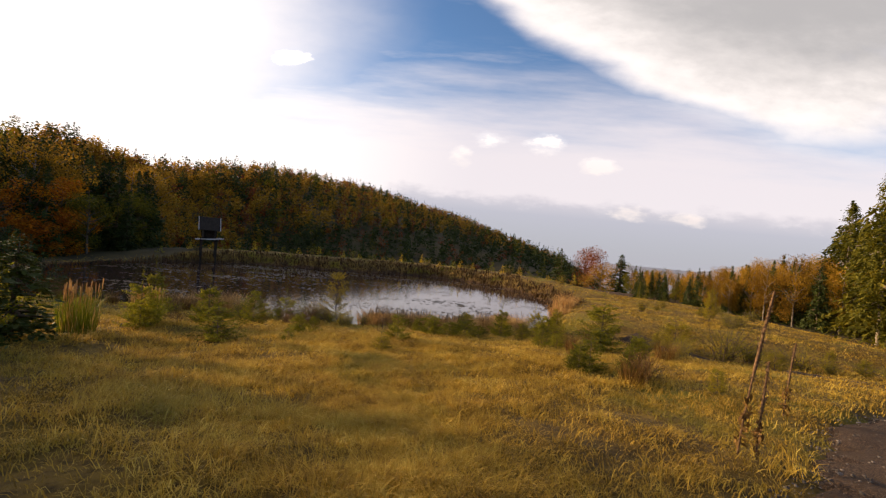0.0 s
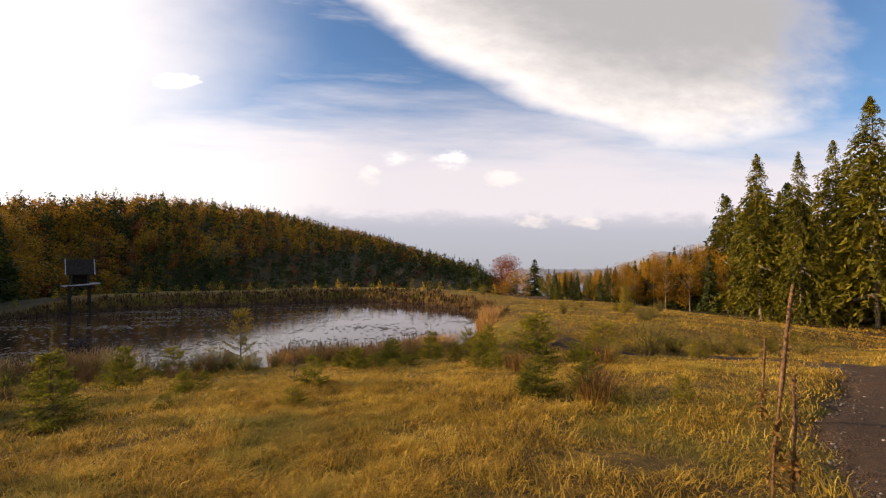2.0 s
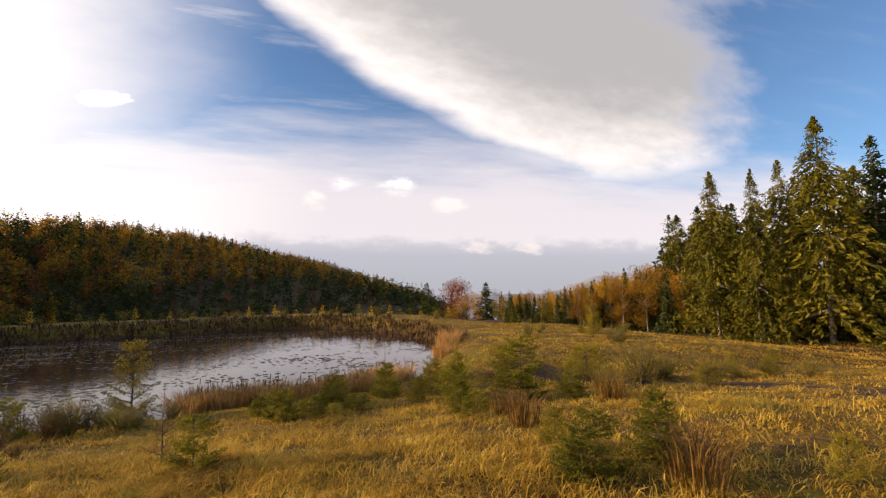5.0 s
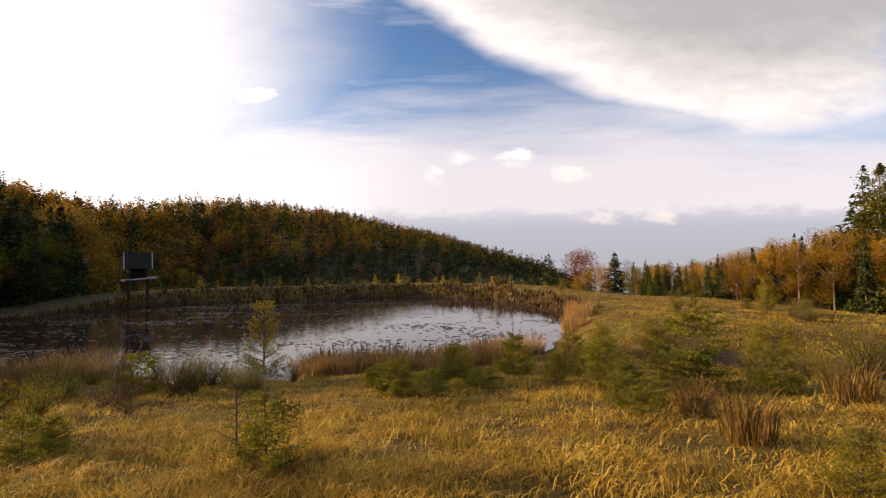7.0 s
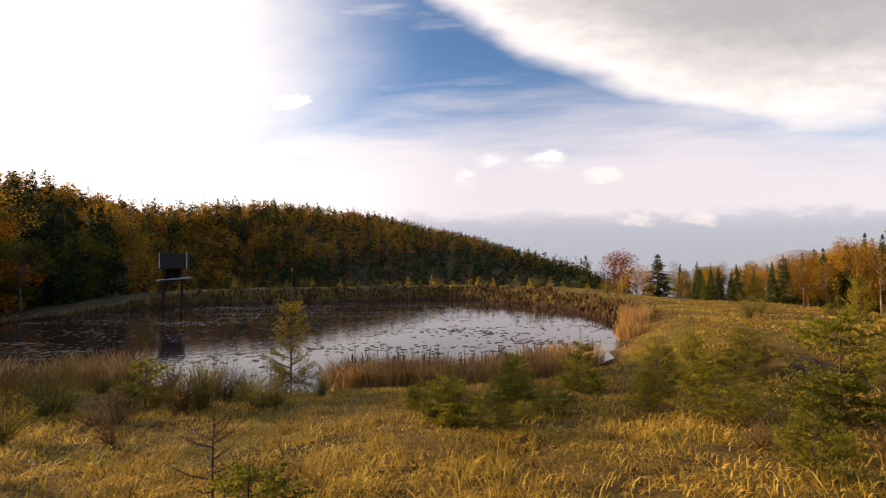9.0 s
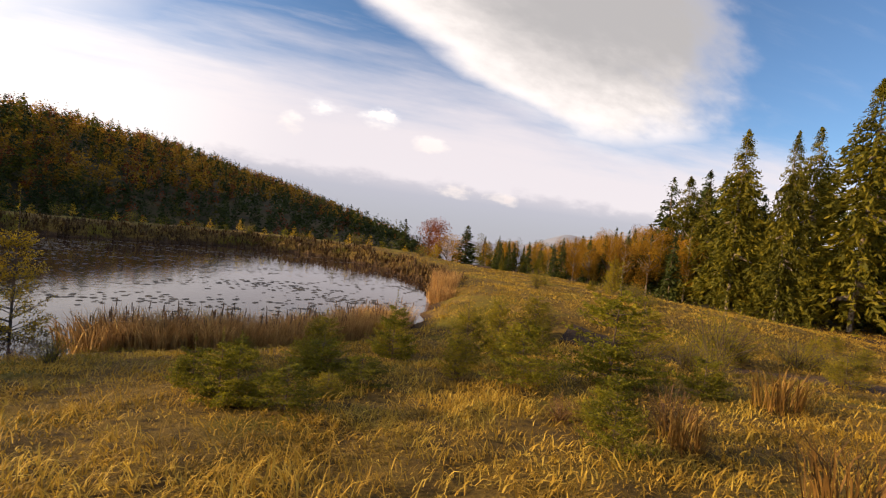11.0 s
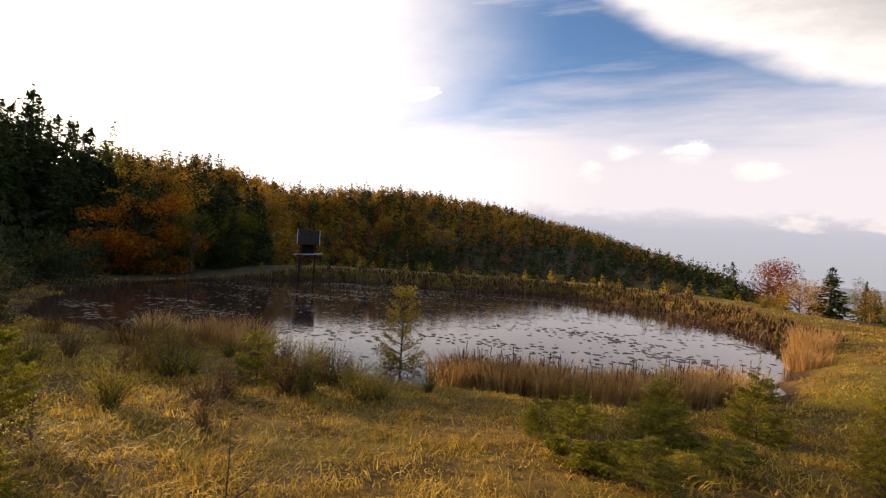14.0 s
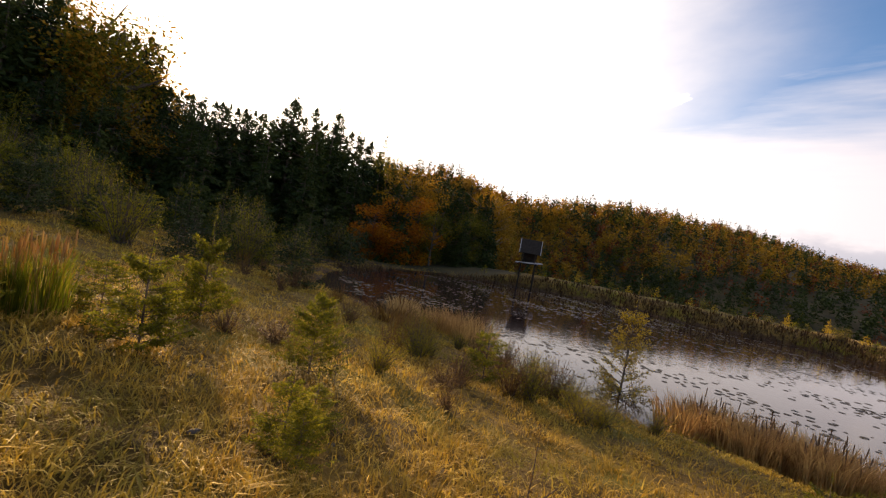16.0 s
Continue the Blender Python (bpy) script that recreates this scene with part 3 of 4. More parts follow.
# wooded hillside, joined: trees past counting
def woods(name, label, spots, heights, mix, seed, near):
    g = r_(seed)
    protos = []
    for s in range(5):
        protos.append([conifer_quads(r_(seed + s), 1.0, 0.20, 0.05, 26 * near, 5, 0.048 / near ** 0.5, 0.4, 0.25, 0.5), round_quads(r_(seed + 9 + s), 1.0, 0.28, 0.10, 120 * near, 0.042 / near ** 0.5)])
    out, idx = [], []
    for (x, y), h, kind in zip(spots, heights, mix):
        q = protos[g.integers(0, 5)][0 if kind in (0, 1) else 1]
        a = g.random() * 6.28
        rot = np.array([[math.cos(a), -math.sin(a), 0], [math.sin(a), math.cos(a), 0], [0, 0, 1]])
        wide = h * (1.0 + 0.35 * g.random())
        out.append((q @ rot.T) * np.array([wide, wide, h]) + np.array([x, y, ground_at(x, y)]))
        idx.append(np.full(len(q), kind))
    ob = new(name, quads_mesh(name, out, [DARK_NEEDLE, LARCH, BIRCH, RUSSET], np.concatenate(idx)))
    return tagged(ob, label, "forest", kind="stuff")


spots, heights, mix = [], [], []
g_ = r_(5)
while len(spots) < 4300:
    az = -50 + 68 * g_.random()
    rd = float(np.interp(radians(az), RIDGE_AZ, RIDGE_D))
    dist = math.sqrt(g_.random()) * rd * 1.04
    x, y = dist * math.sin(radians(az)), dist * math.cos(radians(az))
    if dist < 80 or (az > 4 and dist < 105):
        continue
    up = dist / rd
    q = g_.random()
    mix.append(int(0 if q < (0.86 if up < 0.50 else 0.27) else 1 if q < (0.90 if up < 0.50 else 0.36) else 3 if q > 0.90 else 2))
    heights.append((7.4 if mix[-1] < 2 else 6.2) * (0.55 + 0.8 * g_.random()))
    spots.append((x, y))
near_i = [k for k in range(len(spots)) if math.hypot(*spots[k]) < 150]
far_i = [k for k in range(len(spots)) if math.hypot(*spots[k]) >= 150]
for nm, ids, nr in (("hillside_forest", far_i, 1), ("valley_forest", near_i, 2)):
    woods(nm, "hillside of dark spruces and golden birches" if nr == 1 else "dark spruces and gold birches below the dam", [spots[k] for k in ids], [heights[k] for k in ids], [mix[k] for k in ids], 60 + nr, nr)
g_ = r_(6)
spots = [at_az(-130 + 320 * g_.random(), 80 + 60 * g_.random()) for _ in range(520)]
spots = [s for s in spots if not (-50 < math.degrees(math.atan2(*s)) < 43)]
woods("surrounding_forest", "mixed autumn forest closing in the clearing", spots, [9 + 5 * g_.random() for _ in spots], [int(g_.integers(0, 3)) for _ in spots], 90, 3)


# ---- young trees, shrubs and herbs ----
def young_conifer(name, label, seed, leaf, boughs=56, twigs=10, needles=13, r=0.36, lead=0.22, rise=0.34, ndl=0.029, low=0.015, stout=1.0):
    """A sapling of unit height with boughs, side twigs and needles."""
    g = r_(seed)
    lines, quads = [stem(g, 1.0, 0.009, 0.03)], []
    for _ in range(boughs):
        u0 = low + (1 - lead - low) * g.random() ** 1.35
        a = g.random() * 2 * np.pi
        reach = r * (1 - u0 / (1.02 - lead * 0.5)) ** 0.7 * (0.7 + 0.5 * g.random()) + 0.02
        d = np.array([math.cos(a), math.sin(a), 0])
        tip = d * reach + np.array([0, 0, u0 + rise * reach])
        root = np.array([0, 0, u0])
        midp = (root + tip) / 2 + np.array([0, 0, -0.06 * reach])
        lines.append([(*root, 0.0028), (*midp, 0.0019), (*tip, 0.0008)])
        for k in range(twigs):
            t = 0.2 + 0.8 * (k + g.random()) / twigs
            p0 = (1 - t) ** 2 * root + 2 * t * (1 - t) * midp + t * t * tip
            sd = unit(np.cross(d, [0, 0, 1])) * (1 if k % 2 else -1)
            tl = 0.34 * reach * (1.15 - t) + 0.012
            p1 = p0 + (sd * 0.8 + d * 0.7 + np.array([0, 0, 0.15 * g.normal()])) * tl
            lines.append([(*p0, 0.0009), (*p1, 0.0005)])
            n_ = max(3, int(needles * (0.4 + tl * 9)))
            f = g.random((n_, 1))
            c = p0 + (p1 - p0) * f
            ax = unit((p1 - p0) / max(tl, 1e-6) * 0.8 + g.normal(size=(n_, 3)))
            ln = ndl * (0.35 + 0.3 * g.random(n_))
            quads.append(leaves(c + ax * ln[:, None], ax * ln[:, None], np.full(n_, ndl * 0.19), g))
    n_ = 60
    f = (1 - lead) + lead * g.random((n_, 1))
    ax = unit(g.normal(size=(n_, 3)) + np.array([0, 0, 0.6]))
    quads.append(leaves(np.concatenate([np.zeros((n_, 2)), f], 1) + ax * ndl * 0.4, ax * ndl * 0.45, np.full(n_, ndl * 0.10), g))
    lines = [[(x, y, z, w * stout) for x, y, z, w in line] for line in lines]
    base = new(name)
    part("trunk", tube_mesh("trunk", lines, BARK, 4), base)
    part("needles", quads_mesh("needles", quads, [leaf]), base)
    return tagged(base, label, "sapling")


def shrub(name, label, seed, leaf, stems=44, per=75, r=0.5, size=0.024, spread=0.5, narrow=0.12, bark=BARK, category="shrub"):
    """Many shoots from one root, leaves along them; unit height."""
    g = r_(seed)
    lines, quads = [], []
    for _ in range(stems):
        a, out = g.random() * 2 * np.pi, r * g.random() ** 0.6
        hh = (0.55 + 0.45 * g.random()) * (1 - 0.35 * (out / r) ** 2)
        p0 = np.array([0.12 * r * g.normal(), 0.12 * r * g.normal(), -0.03])
        p2 = np.array([out * math.cos(a), out * math.sin(a), hh])
        p1 = (p0 + p2) / 2 + np.array([0, 0, 0.1]) * spread
        lines.append([(*p0, 0.007), (*p1, 0.005), (*p2, 0.002)])
        t = 0.12 + 0.88 * g.random((per, 1))
        c = (1 - t) ** 2 * p0 + 2 * t * (1 - t) * p1 + t * t * p2 + 0.05 * g.normal(size=(per, 3))
        ax = unit(g.normal(size=(per, 3)) + np.array([0, 0, 0.5]))
        s = size * (0.6 + 0.8 * g.random(per))
        quads.append(leaves(c, ax * s[:, None], s * narrow, g))
    base = new(name)
    tagged(part("shoot_growth", tube_mesh("shoot_growth", lines, bark, 4), base), kind="stuff")
    part("foliage", quads_mesh("foliage", quads, [leaf]), base)
    return tagged(base, label, category)


def blades(g, n, r, h, w, lean=0.3, droop=0.15):
    """Bent grass blades of a clump as verts and two face arrays; each five points."""
    a, o = g.random(n) * 2 * np.pi, r * np.sqrt(g.random(n))
    root = np.stack([o * np.cos(a), o * np.sin(a), np.full(n, -0.02)], -1)
    b_ = a + 0.8 * g.normal(size=n)
    hh = h * (0.55 + 0.45 * g.random(n))
    out = np.stack([np.cos(b_), np.sin(b_), np.zeros(n)], -1) * (hh * lean * (0.4 + g.random(n)))[:, None]
    up = np.array([0, 0, 1.0])
    midp = root + out * 0.4 + up * (hh * 0.62)[:, None]
    tip = root + out * 1.2 + up * (hh * (1 - droop * g.random(n)))[:, None]
    sd = np.stack([-np.sin(b_ + g.normal(size=n)), np.cos(b_), np.zeros(n)], -1) * w
    v = np.stack([root - sd, root + sd, midp + sd * .8, midp - sd * .8, tip], 1).reshape(-1, 3)
    k = np.arange(n)[:, None] * 5
    return v, k + np.array([[0, 1, 2, 3]]), k + np.array([[3, 2, 4]])


def clump(name, label, seed, mat, n, r, h, w, lean=0.3, heads=None, category="grass"):
    v, q, t = blades(r_(seed), n, r, h, w, lean)
    base = new(name)
    tagged(part("blade_growth", mesh_of("blade_growth", v, [q, t], [mat]), base), kind="stuff")
    if heads:
        g = r_(seed + 1)
        lines = []
        for _ in range(heads[0]):
            a, o = g.random() * 6.28, r * math.sqrt(g.random())
            x, y, hh = o * math.cos(a), o * math.sin(a), h * (0.72 + 0.3 * g.random())
            lx, ly = 0.08 * h * g.normal(), 0.08 * h * g.normal()
            lines.append([(x, y, 0, 0.004), (x + lx * .8, y + ly * .8, hh * 0.8, 0.003), (x + lx * .82, y + ly * .82, hh * 0.81, heads[1]), (x + lx, y + ly, hh * 0.97, heads[1]), (x + lx * 1.05, y + ly * 1.05, hh, 0.002)])
        tagged(part("seed_head_growth", tube_mesh("seed_head_growth", lines, heads[2], 5), base, heads[3]), kind="stuff")
    return tagged(base, label, category)


SP_A = young_conifer("young_spruce", "young spruce with spreading green boughs in dry grass", 101, NEEDLE)
SP_B = young_conifer("young_spruce", "young spruce with a long bare leader", 102, NEEDLE, 66, 10, 12, 0.30, 0.30, 0.45)
# thicket spruce: the darker needle material paints in the deep shade
SP_SHADE = young_conifer("young_spruce", "young spruce with shade put into its dark needle colour", 113, DARK_NEEDLE, 40, 6, 5, 0.36, 0.2, 0.25, 0.05)
SP_F = young_conifer("young_spruce", "small bushy spruce on the bank", 114, NEEDLE, 34, 6, 5, 0.38, 0.2, 0.3, 0.05)
LA_F = young_conifer("young_larch", "small yellowing larch on the bank", 115, GOLD_LARCH, 40, 6, 5, 0.30, 0.2, 0.6, 0.045)
SP_C = young_conifer("young_spruce", "small bushy spruce in the meadow", 103, NEEDLE, 70, 11, 13, 0.55, 0.15, 0.35)
LA_A = young_conifer("young_larch", "slender young larch with golden needles at the water's edge", 104, GOLD_LARCH, 110, 8, 9, 0.20, 0.30, 0.55, 0.017)
LA_B = young_conifer("young_larch", "feathery young larch turning yellow-green", 105, WILLOW, 95, 9, 11, 0.30, 0.20, 0.8, 0.023)
TWIG = young_conifer("bare_sapling", "nearly bare spindly sapling with thin twigs", 106, RUST, 30, 4, 2, 0.40, 0.25, 0.45, 0.018, stout=1.9)
WI_A = shrub("willow_shrub", "olive-green willow shrub at the pond's edge", 107, WILLOW)
WI_B = shrub("willow_shrub", "yellowing willow shrub in the meadow", 108, WILLOW, 50, 70, 0.6, 0.022)
RU_A = shrub("withered_herb", "clump of withered rust-brown herbs", 109, RUST, 40, 22, 0.35, 0.022, 0.2, 0.25, STALK, "herb")
CAT = clump("cattails", "stand of dry brown cattails in the shallows", 110, REED, 380, 0.65, 1.0, 0.011, 0.35, (7, 0.011, STALK, "brown cattail heads"), "reeds")
GOLD = clump("tall_grass", "clump of tall grass with pale feathery seed heads", 111, GREEN_BLADE, 240, 0.30, 0.75, 0.006, 0.35, (34, 0.010, REED, "pale seed heads"))
RUSTG = clump("tall_grass", "tuft of stiff reddish dry stalks", 112, RUST, 120, 0.20, 1.0, 0.005, 0.22)

for proto, x, y, h, w in ((LA_A, -6.18, 22.75, 4.12, 3.98), (SP_A, -6.55, 16.91, 1.30, 1.60), (SP_A, 2.01, 18.92, 1.49, 1.47), (LA_B, 0.35, 17.68, 1.06, 1.01), (SP_A, -0.85, 15.29, 0.87, 0.99),
                          (LA_B, 4.26, 18.59, 1.74, 1.55), (SP_A, 5.32, 16.22, 2.14, 2.68), (SP_B, 3.20, 13.75, 0.59, 1.18), (LA_B, 7.26, 21.88, 1.43, 2.22), (LA_B, 2.56, 16.71, 0.89, 1.12),
                          (SP_A, -0.67, 15.42, 0.82, 1.19), (SP_B, 0.41, 17.11, 0.84, 1.68), (LA_B, 11.27, 15.87, 0.82, 1.50), (SP_A, -1.35, 10.80, 0.85, 1.04), (SP_C, -3.66, 11.42, 0.54, 0.42),
                          (LA_B, 2.90, 10.00, 0.64, 0.81), (SP_B, 2.51, 8.76, 0.81, 1.00), (SP_A, 3.67, 9.11, 0.65, 0.91), (SP_C, 2.60, 12.98, 0.82, 0.62), (LA_B, 3.23, 17.86, 1.43, 1.53),
                          (LA_B, 9.99, 20.29, 1.68, 2.91), (SP_A, 2.78, 8.97, 0.84, 1.12)):
    plant(proto, x, y, h, (x * 97 + y * 31) % 360, group="saplings in the meadow", wide=w)
for proto, x, y, h, w in ((SP_C, 3.82, 9.28, 0.86, 0.69), (LA_B, 4.66, 7.89, 0.58, 0.60), (LA_B, -1.49, 9.30, 0.42, 0.85), (LA_B, 16.66, 29.73, 2.59, 1.78), (SP_B, -8.43, 12.06, 1.86, 1.55),
                          (SP_B, -6.16, 10.87, 1.37, 1.50), (SP_A, -7.57, 10.70, 0.85, 1.22), (TWIG, -5.51, 12.80, 0.54, 0.33), (SP_B, -4.28, 11.85, 0.57, 0.90), (TWIG, -1.82, 11.28, 1.02, 0.75),
                          (LA_B, 0.58, 18.67, 1.04, 1.67), (LA_B, 2.12, 19.69, 1.04, 1.77), (LA_B, -0.84, 17.79, 0.69, 0.91), (SP_A, -4.05, 11.49, 0.70, 0.75), (SP_A, -3.63, 9.63, 0.38, 0.49),
                          (SP_A, -7.47, 6.03, 2.63, 2.39), (SP_A, -6.75, 4.91, 1.92, 1.95), (SP_A, -8.06, 7.38, 1.77, 1.99), (SP_B, -6.83, 9.37, 1.38, 1.61), (SP_A, -4.78, 8.82, 0.94, 1.50),
                          (SP_C, -5.81, 12.61, 1.14, 0.90)):
    plant(proto, x, y, h, (x * 97 + y * 31) % 360, group="saplings in the meadow", wide=w)
for proto, x, y, h, w in ((WI_B, -4.31, 16.82, 0.75, 0.94), (WI_B, 11.46, 19.07, 1.97, 2.33), (WI_B, -4.11, 17.11, 0.54, 0.81), (WI_A, -3.92, 19.07, 0.66, 0.73), (WI_A, 12.92, 31.38, 1.32, 1.50),
                          (WI_A, 12.85, 19.55, 1.12, 2.24), (WI_B, 14.08, 18.51, 1.11, 1.99), (WI_A, -6.20, 13.97, 0.76, 0.89)):
    plant(proto, x, y, h, (x * 97 + y * 31) % 360, group="shrubs round the pond", wide=w)
for proto, x, y, h, w in ((RU_A, 2.88, 14.16, 0.38, 0.84), (RU_A, 3.75, 8.58, 0.67, 1.11), (RU_A, 3.84, 13.57, 0.59, 1.25), (RUSTG, 3.46, 13.03, 0.57, 1.01), (RUSTG, 3.22, 11.57, 0.69, 1.22),
                          (RUSTG, 6.76, 14.30, 0.78, 1.63), (RUSTG, 3.39, 8.27, 0.63, 1.23), (RU_A, -7.62, 12.99, 0.51, 1.52), (RU_A, -4.79, 14.07, 0.36, 0.60), (RU_A, -5.63, 14.87, 0.48, 1.10),
                          (RU_A, -7.88, 12.31, 0.43, 1.01), (GOLD, -7.19, 10.12, 1.23, 0.88), (GOLD, -7.17, 9.86, 1.08, 0.59), (GOLD, -7.37, 8.40, 1.41, 1.05), (RUSTG, -12.55, 19.17, 0.87, 3.87)):
    plant(proto, x, y, h, (x * 97 + y * 31) % 360, group="withered herbs", wide=w)
for x, y, h, w in ((-7.5, 6.0, 2.7, 5.2), (-6.9, 5.0, 2.0, 4.4), (-7.6, 7.3, 1.9, 4.0)):
    plant(SPRUCES[1], x, y, h, x * 90, "dense young spruce shading the grass", "dense spruces", wide=w)
g_ = r_(29)
for k in range(14):
    x, y = -1.5 + 10.5 * g_.random(), 14.8 + 5.6 * g_.random() + 0.25 * k * (k > 36)
    if pond_side(x, y) > 0.4:
        plant((LA_B, SP_C, SP_B, LA_B, SP_A, WI_B)[k % 6], x, y, (0.35 + 0.5 * g_.random()) * (1.4 if x > 2.6 else 1), k * 83, group="saplings by the pond", wide=0.7 + 0.6 * g_.random())
for k in range(30):
    x, y = 8 + 15 * g_.random(), 16 + 22 * g_.random()
    if pond_side(x, y) > 0.5 and abs(x - 11.5) > 2.4:
        plant((WI_B, WI_A, LA_B)[k % 3], x, y, 0.5 + 0.7 * g_.random(), k * 57, group="shrubs round the pond", wide=0.9 + 0.6 * g_.random())

# thicket on the left; three in five carry shade in their needle colour
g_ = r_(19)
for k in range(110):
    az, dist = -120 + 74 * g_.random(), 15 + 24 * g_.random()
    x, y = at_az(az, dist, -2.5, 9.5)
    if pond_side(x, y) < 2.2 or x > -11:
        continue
    plant((SP_SHADE, SP_A, WI_A, SP_SHADE, SP_SHADE)[k % 5], x, y, (0.9 + 0.09 * dist) * (0.6 + 0.7 * g_.random()), k * 61, "young tree in the shaded thicket", "shaded thicket", wide=(1.0 + 0.08 * dist))
for k in range(34):
    az, dist = -100 + 65 * g_.random(), 8 + 22 * g_.random()
    x, y = at_az(az, dist, -2.0, 10.0)
    if not 0.9 < pond_side(x, y) < 5.5:
        continue
    plant(RU_A if k % 3 else RUSTG, x, y, 0.6 + 0.6 * g_.random(), k * 71, "brown withered herbs on the shaded bank", "withered herbs", wide=1.2)
for k in range(34):
    x = -3.9 + 7.4 * k / 33
    y = 39 - 17.8 * math.sqrt(1 - ((x + 4.5) / 13.2) ** 2) - 0.2 + 1.1 * ((k * 7) % 5) / 5
    plant(CAT, x, y, 0.95 + 0.3 * ((k * 3) % 4) / 4, k * 77, group="cattails along the shore", wide=1.0)
for x, y in ((7.6, 31.5), (8.2, 33.0), (7.0, 30.2), (-12.6, 21.6), (-13.4, 22.0), (-11.6, 21.3), (-14.6, 22.6), (-10.6, 21.2), (-16.2, 22.6)):
    plant(CAT, x, y, 1.15, x * 60, group="cattails along the shore", wide=1.1)
g_ = r_(39)
for k in range(20):
    x, y = -11.5 + 6.5 * g_.random(), 14 + 5.5 * g_.random()
    if pond_side(x, y) > 0.8:
        plant(RU_A if k % 3 else WI_A, x, y, 0.5 + 0.6 * g_.random(), k * 41, "brown withered herbs on the shaded bank", "withered herbs", wide=1.0 + 0.4 * g_.random())
g_ = r_(8)
for k in range(44):
    x = -32 + 45 * (k + 0.7 * g_.random()) / 44
    y = 39 + 18.9 * math.sqrt(max(0.0, 1 - ((x + 9) / 23.5) ** 2)) + 2.2 * g_.random()
    plant((SP_F, LA_F, WI_B, LA_F, SP_F)[k % 5], x, y, 0.6 + 1.0 * g_.random(), k * 50, "young tree on the pond's far bank", "saplings on the dam", wide=1.4)


# dead mullein stalks
def mullein(x, y, h, lean, seed):
    g = r_(seed)
    base = new("mullein_stalk")
    lines = [[(lean * (k / 9) ** 1.3 * h, 0.015 * math.sin(k), h * k / 9 - (0.04 if k == 0 else 0), 0.011 + (0.008 * g.random() if k > 4 else 0.0) - 0.006 * (k == 9)) for k in range(10)]]
    part("stalk", tube_mesh("stalk", lines, STALK, 6), base)
    n_ = 150
    f = 0.45 + 0.55 * g.random(n_)
    c = np.stack([lean * f ** 1.3 * h + 0.014 * g.normal(size=n_), 0.014 * g.normal(size=n_), f * h], -1)
    pods = leaves(c, unit(g.normal(size=(n_, 3)) + np.array([0, 0, 1])) * 0.016, np.full(n_, 0.007), g)
    tagged(part("pod_crust", quads_mesh("pod_crust", pods, [STALK]), base), kind="stuff")
    n_ = 40
    f = 0.02 + 0.35 * g.random(n_)
    c = np.stack([lean * f ** 1.3 * h + 0.03 * g.normal(size=n_), 0.03 * g.normal(size=n_), f * h], -1)
    part("withered_foliage", quads_mesh("withered_foliage", leaves(c, unit(g.normal(size=(n_, 3)) + np.array([0, 0, -1])) * 0.05, np.full(n_, 0.016), g), [RUST]), base)
    base.matrix_basis = pose(x, y, ground_at(x, y), 0, 0, -35)
    tagged(base, "dead brown mullein stalk leaning beside the track", "plant", "mullein stalks")


mullein(3.00, 4.62, 1.69, 0.10, 201)
mullein(5.06, 6.85, 1.11, 0.06, 202)
mullein(3.17, 4.60, 0.99, 0.03, 203)


# duck house on stilts
def box(w, d, h, at=(0, 0, 0), turn=(0, 0, 0), bev=0.012):
    bm = bmesh.new()
    bmesh.ops.create_cube(bm, size=1.0, matrix=pose(*at, *turn) @ Matrix.Diagonal((w, d, h, 1)))
    bmesh.ops.bevel(bm, geom=bm.edges[:], offset=bev, segments=1, affect="EDGES")
    return bm


def bm_part(name, bm, mat, parent, label=""):
    me = bpy.data.meshes.new(name)
    bm.to_mesh(me)
    bm.free()
    me.materials.append(mat)
    return part(name, me, parent, label)


hut = new("duck_house")
hut.matrix_basis = pose(-27.3, 47.0, WATER_Z, 0, 0, 36) @ Matrix.Diagonal((1.42, 1.42, 1.12, 1))
for x, y in ((-0.5, -0.45), (0.5, -0.45), (-0.5, 0.45), (0.5, 0.45)):
    bm_part("post", box(0.11, 0.11, 3.1, (x, y, 0.75)), WOOD, hut)
bm_part("deck", box(1.35, 1.2, 0.07, (0, 0, 2.2)), WOOD, hut)
for y in (-0.5, 0.5):
    bm_part("beam", box(1.9, 0.09, 0.10, (0.05, y, 2.30), (0, -6, 0)), PALE_WOOD, hut, "bleached beam end")
for x in (-0.42, 0.42):
    bm_part("wall_board", box(0.05, 0.8, 0.95, (x, 0, 2.75)), WOOD, hut)
bm_part("back_board", box(0.84, 0.05, 0.95, (0, 0.4, 2.75)), WOOD, hut)
roof = bm_part("roof", box(1.45, 1.4, 0.05, (0, 0, 3.75), (66, 0, 0)), WOOD, hut)
for x in (-0.74, 0.74):
    bm_part("verge_board", box(0.05, 1.44, 0.07, (x, 0, 3.77), (66, 0, 0)), PALE_WOOD, roof, "pale verge board")
for x in (-0.5, 0.5):
    bm_part("roof_post", box(0.07, 0.07, 1.3, (x, 0.1, 3.2)), WOOD, hut)
tagged(hut, "small wooden duck house on stilts standing in the pond", "hut")

# ---- ground cover: grass, pads, stones ----
g_ = r_(31)
T_N = 25000
ta = np.radians(-135 + 245 * g_.random(T_N))
tr_ = 0.1 + 46 * g_.random(T_N) ** 2.0
on = g_.random(T_N)
tx, ty = -1.6 * on + tr_ * np.sin(ta), 1.0 + 9.5 * on + tr_ * np.cos(ta)
hollow = np.sin(tx * 1.9 + 0.7 * np.sin(ty)) * np.sin(ty * 2.3 + 0.9 * np.sin(tx * 0.8))
keep = ((hollow > -0.30) | (g_.random(T_N) < 0.35)) & (pond_side(tx, ty) > 0.7) & (track_side(tx, ty) > HALF + 0.05)
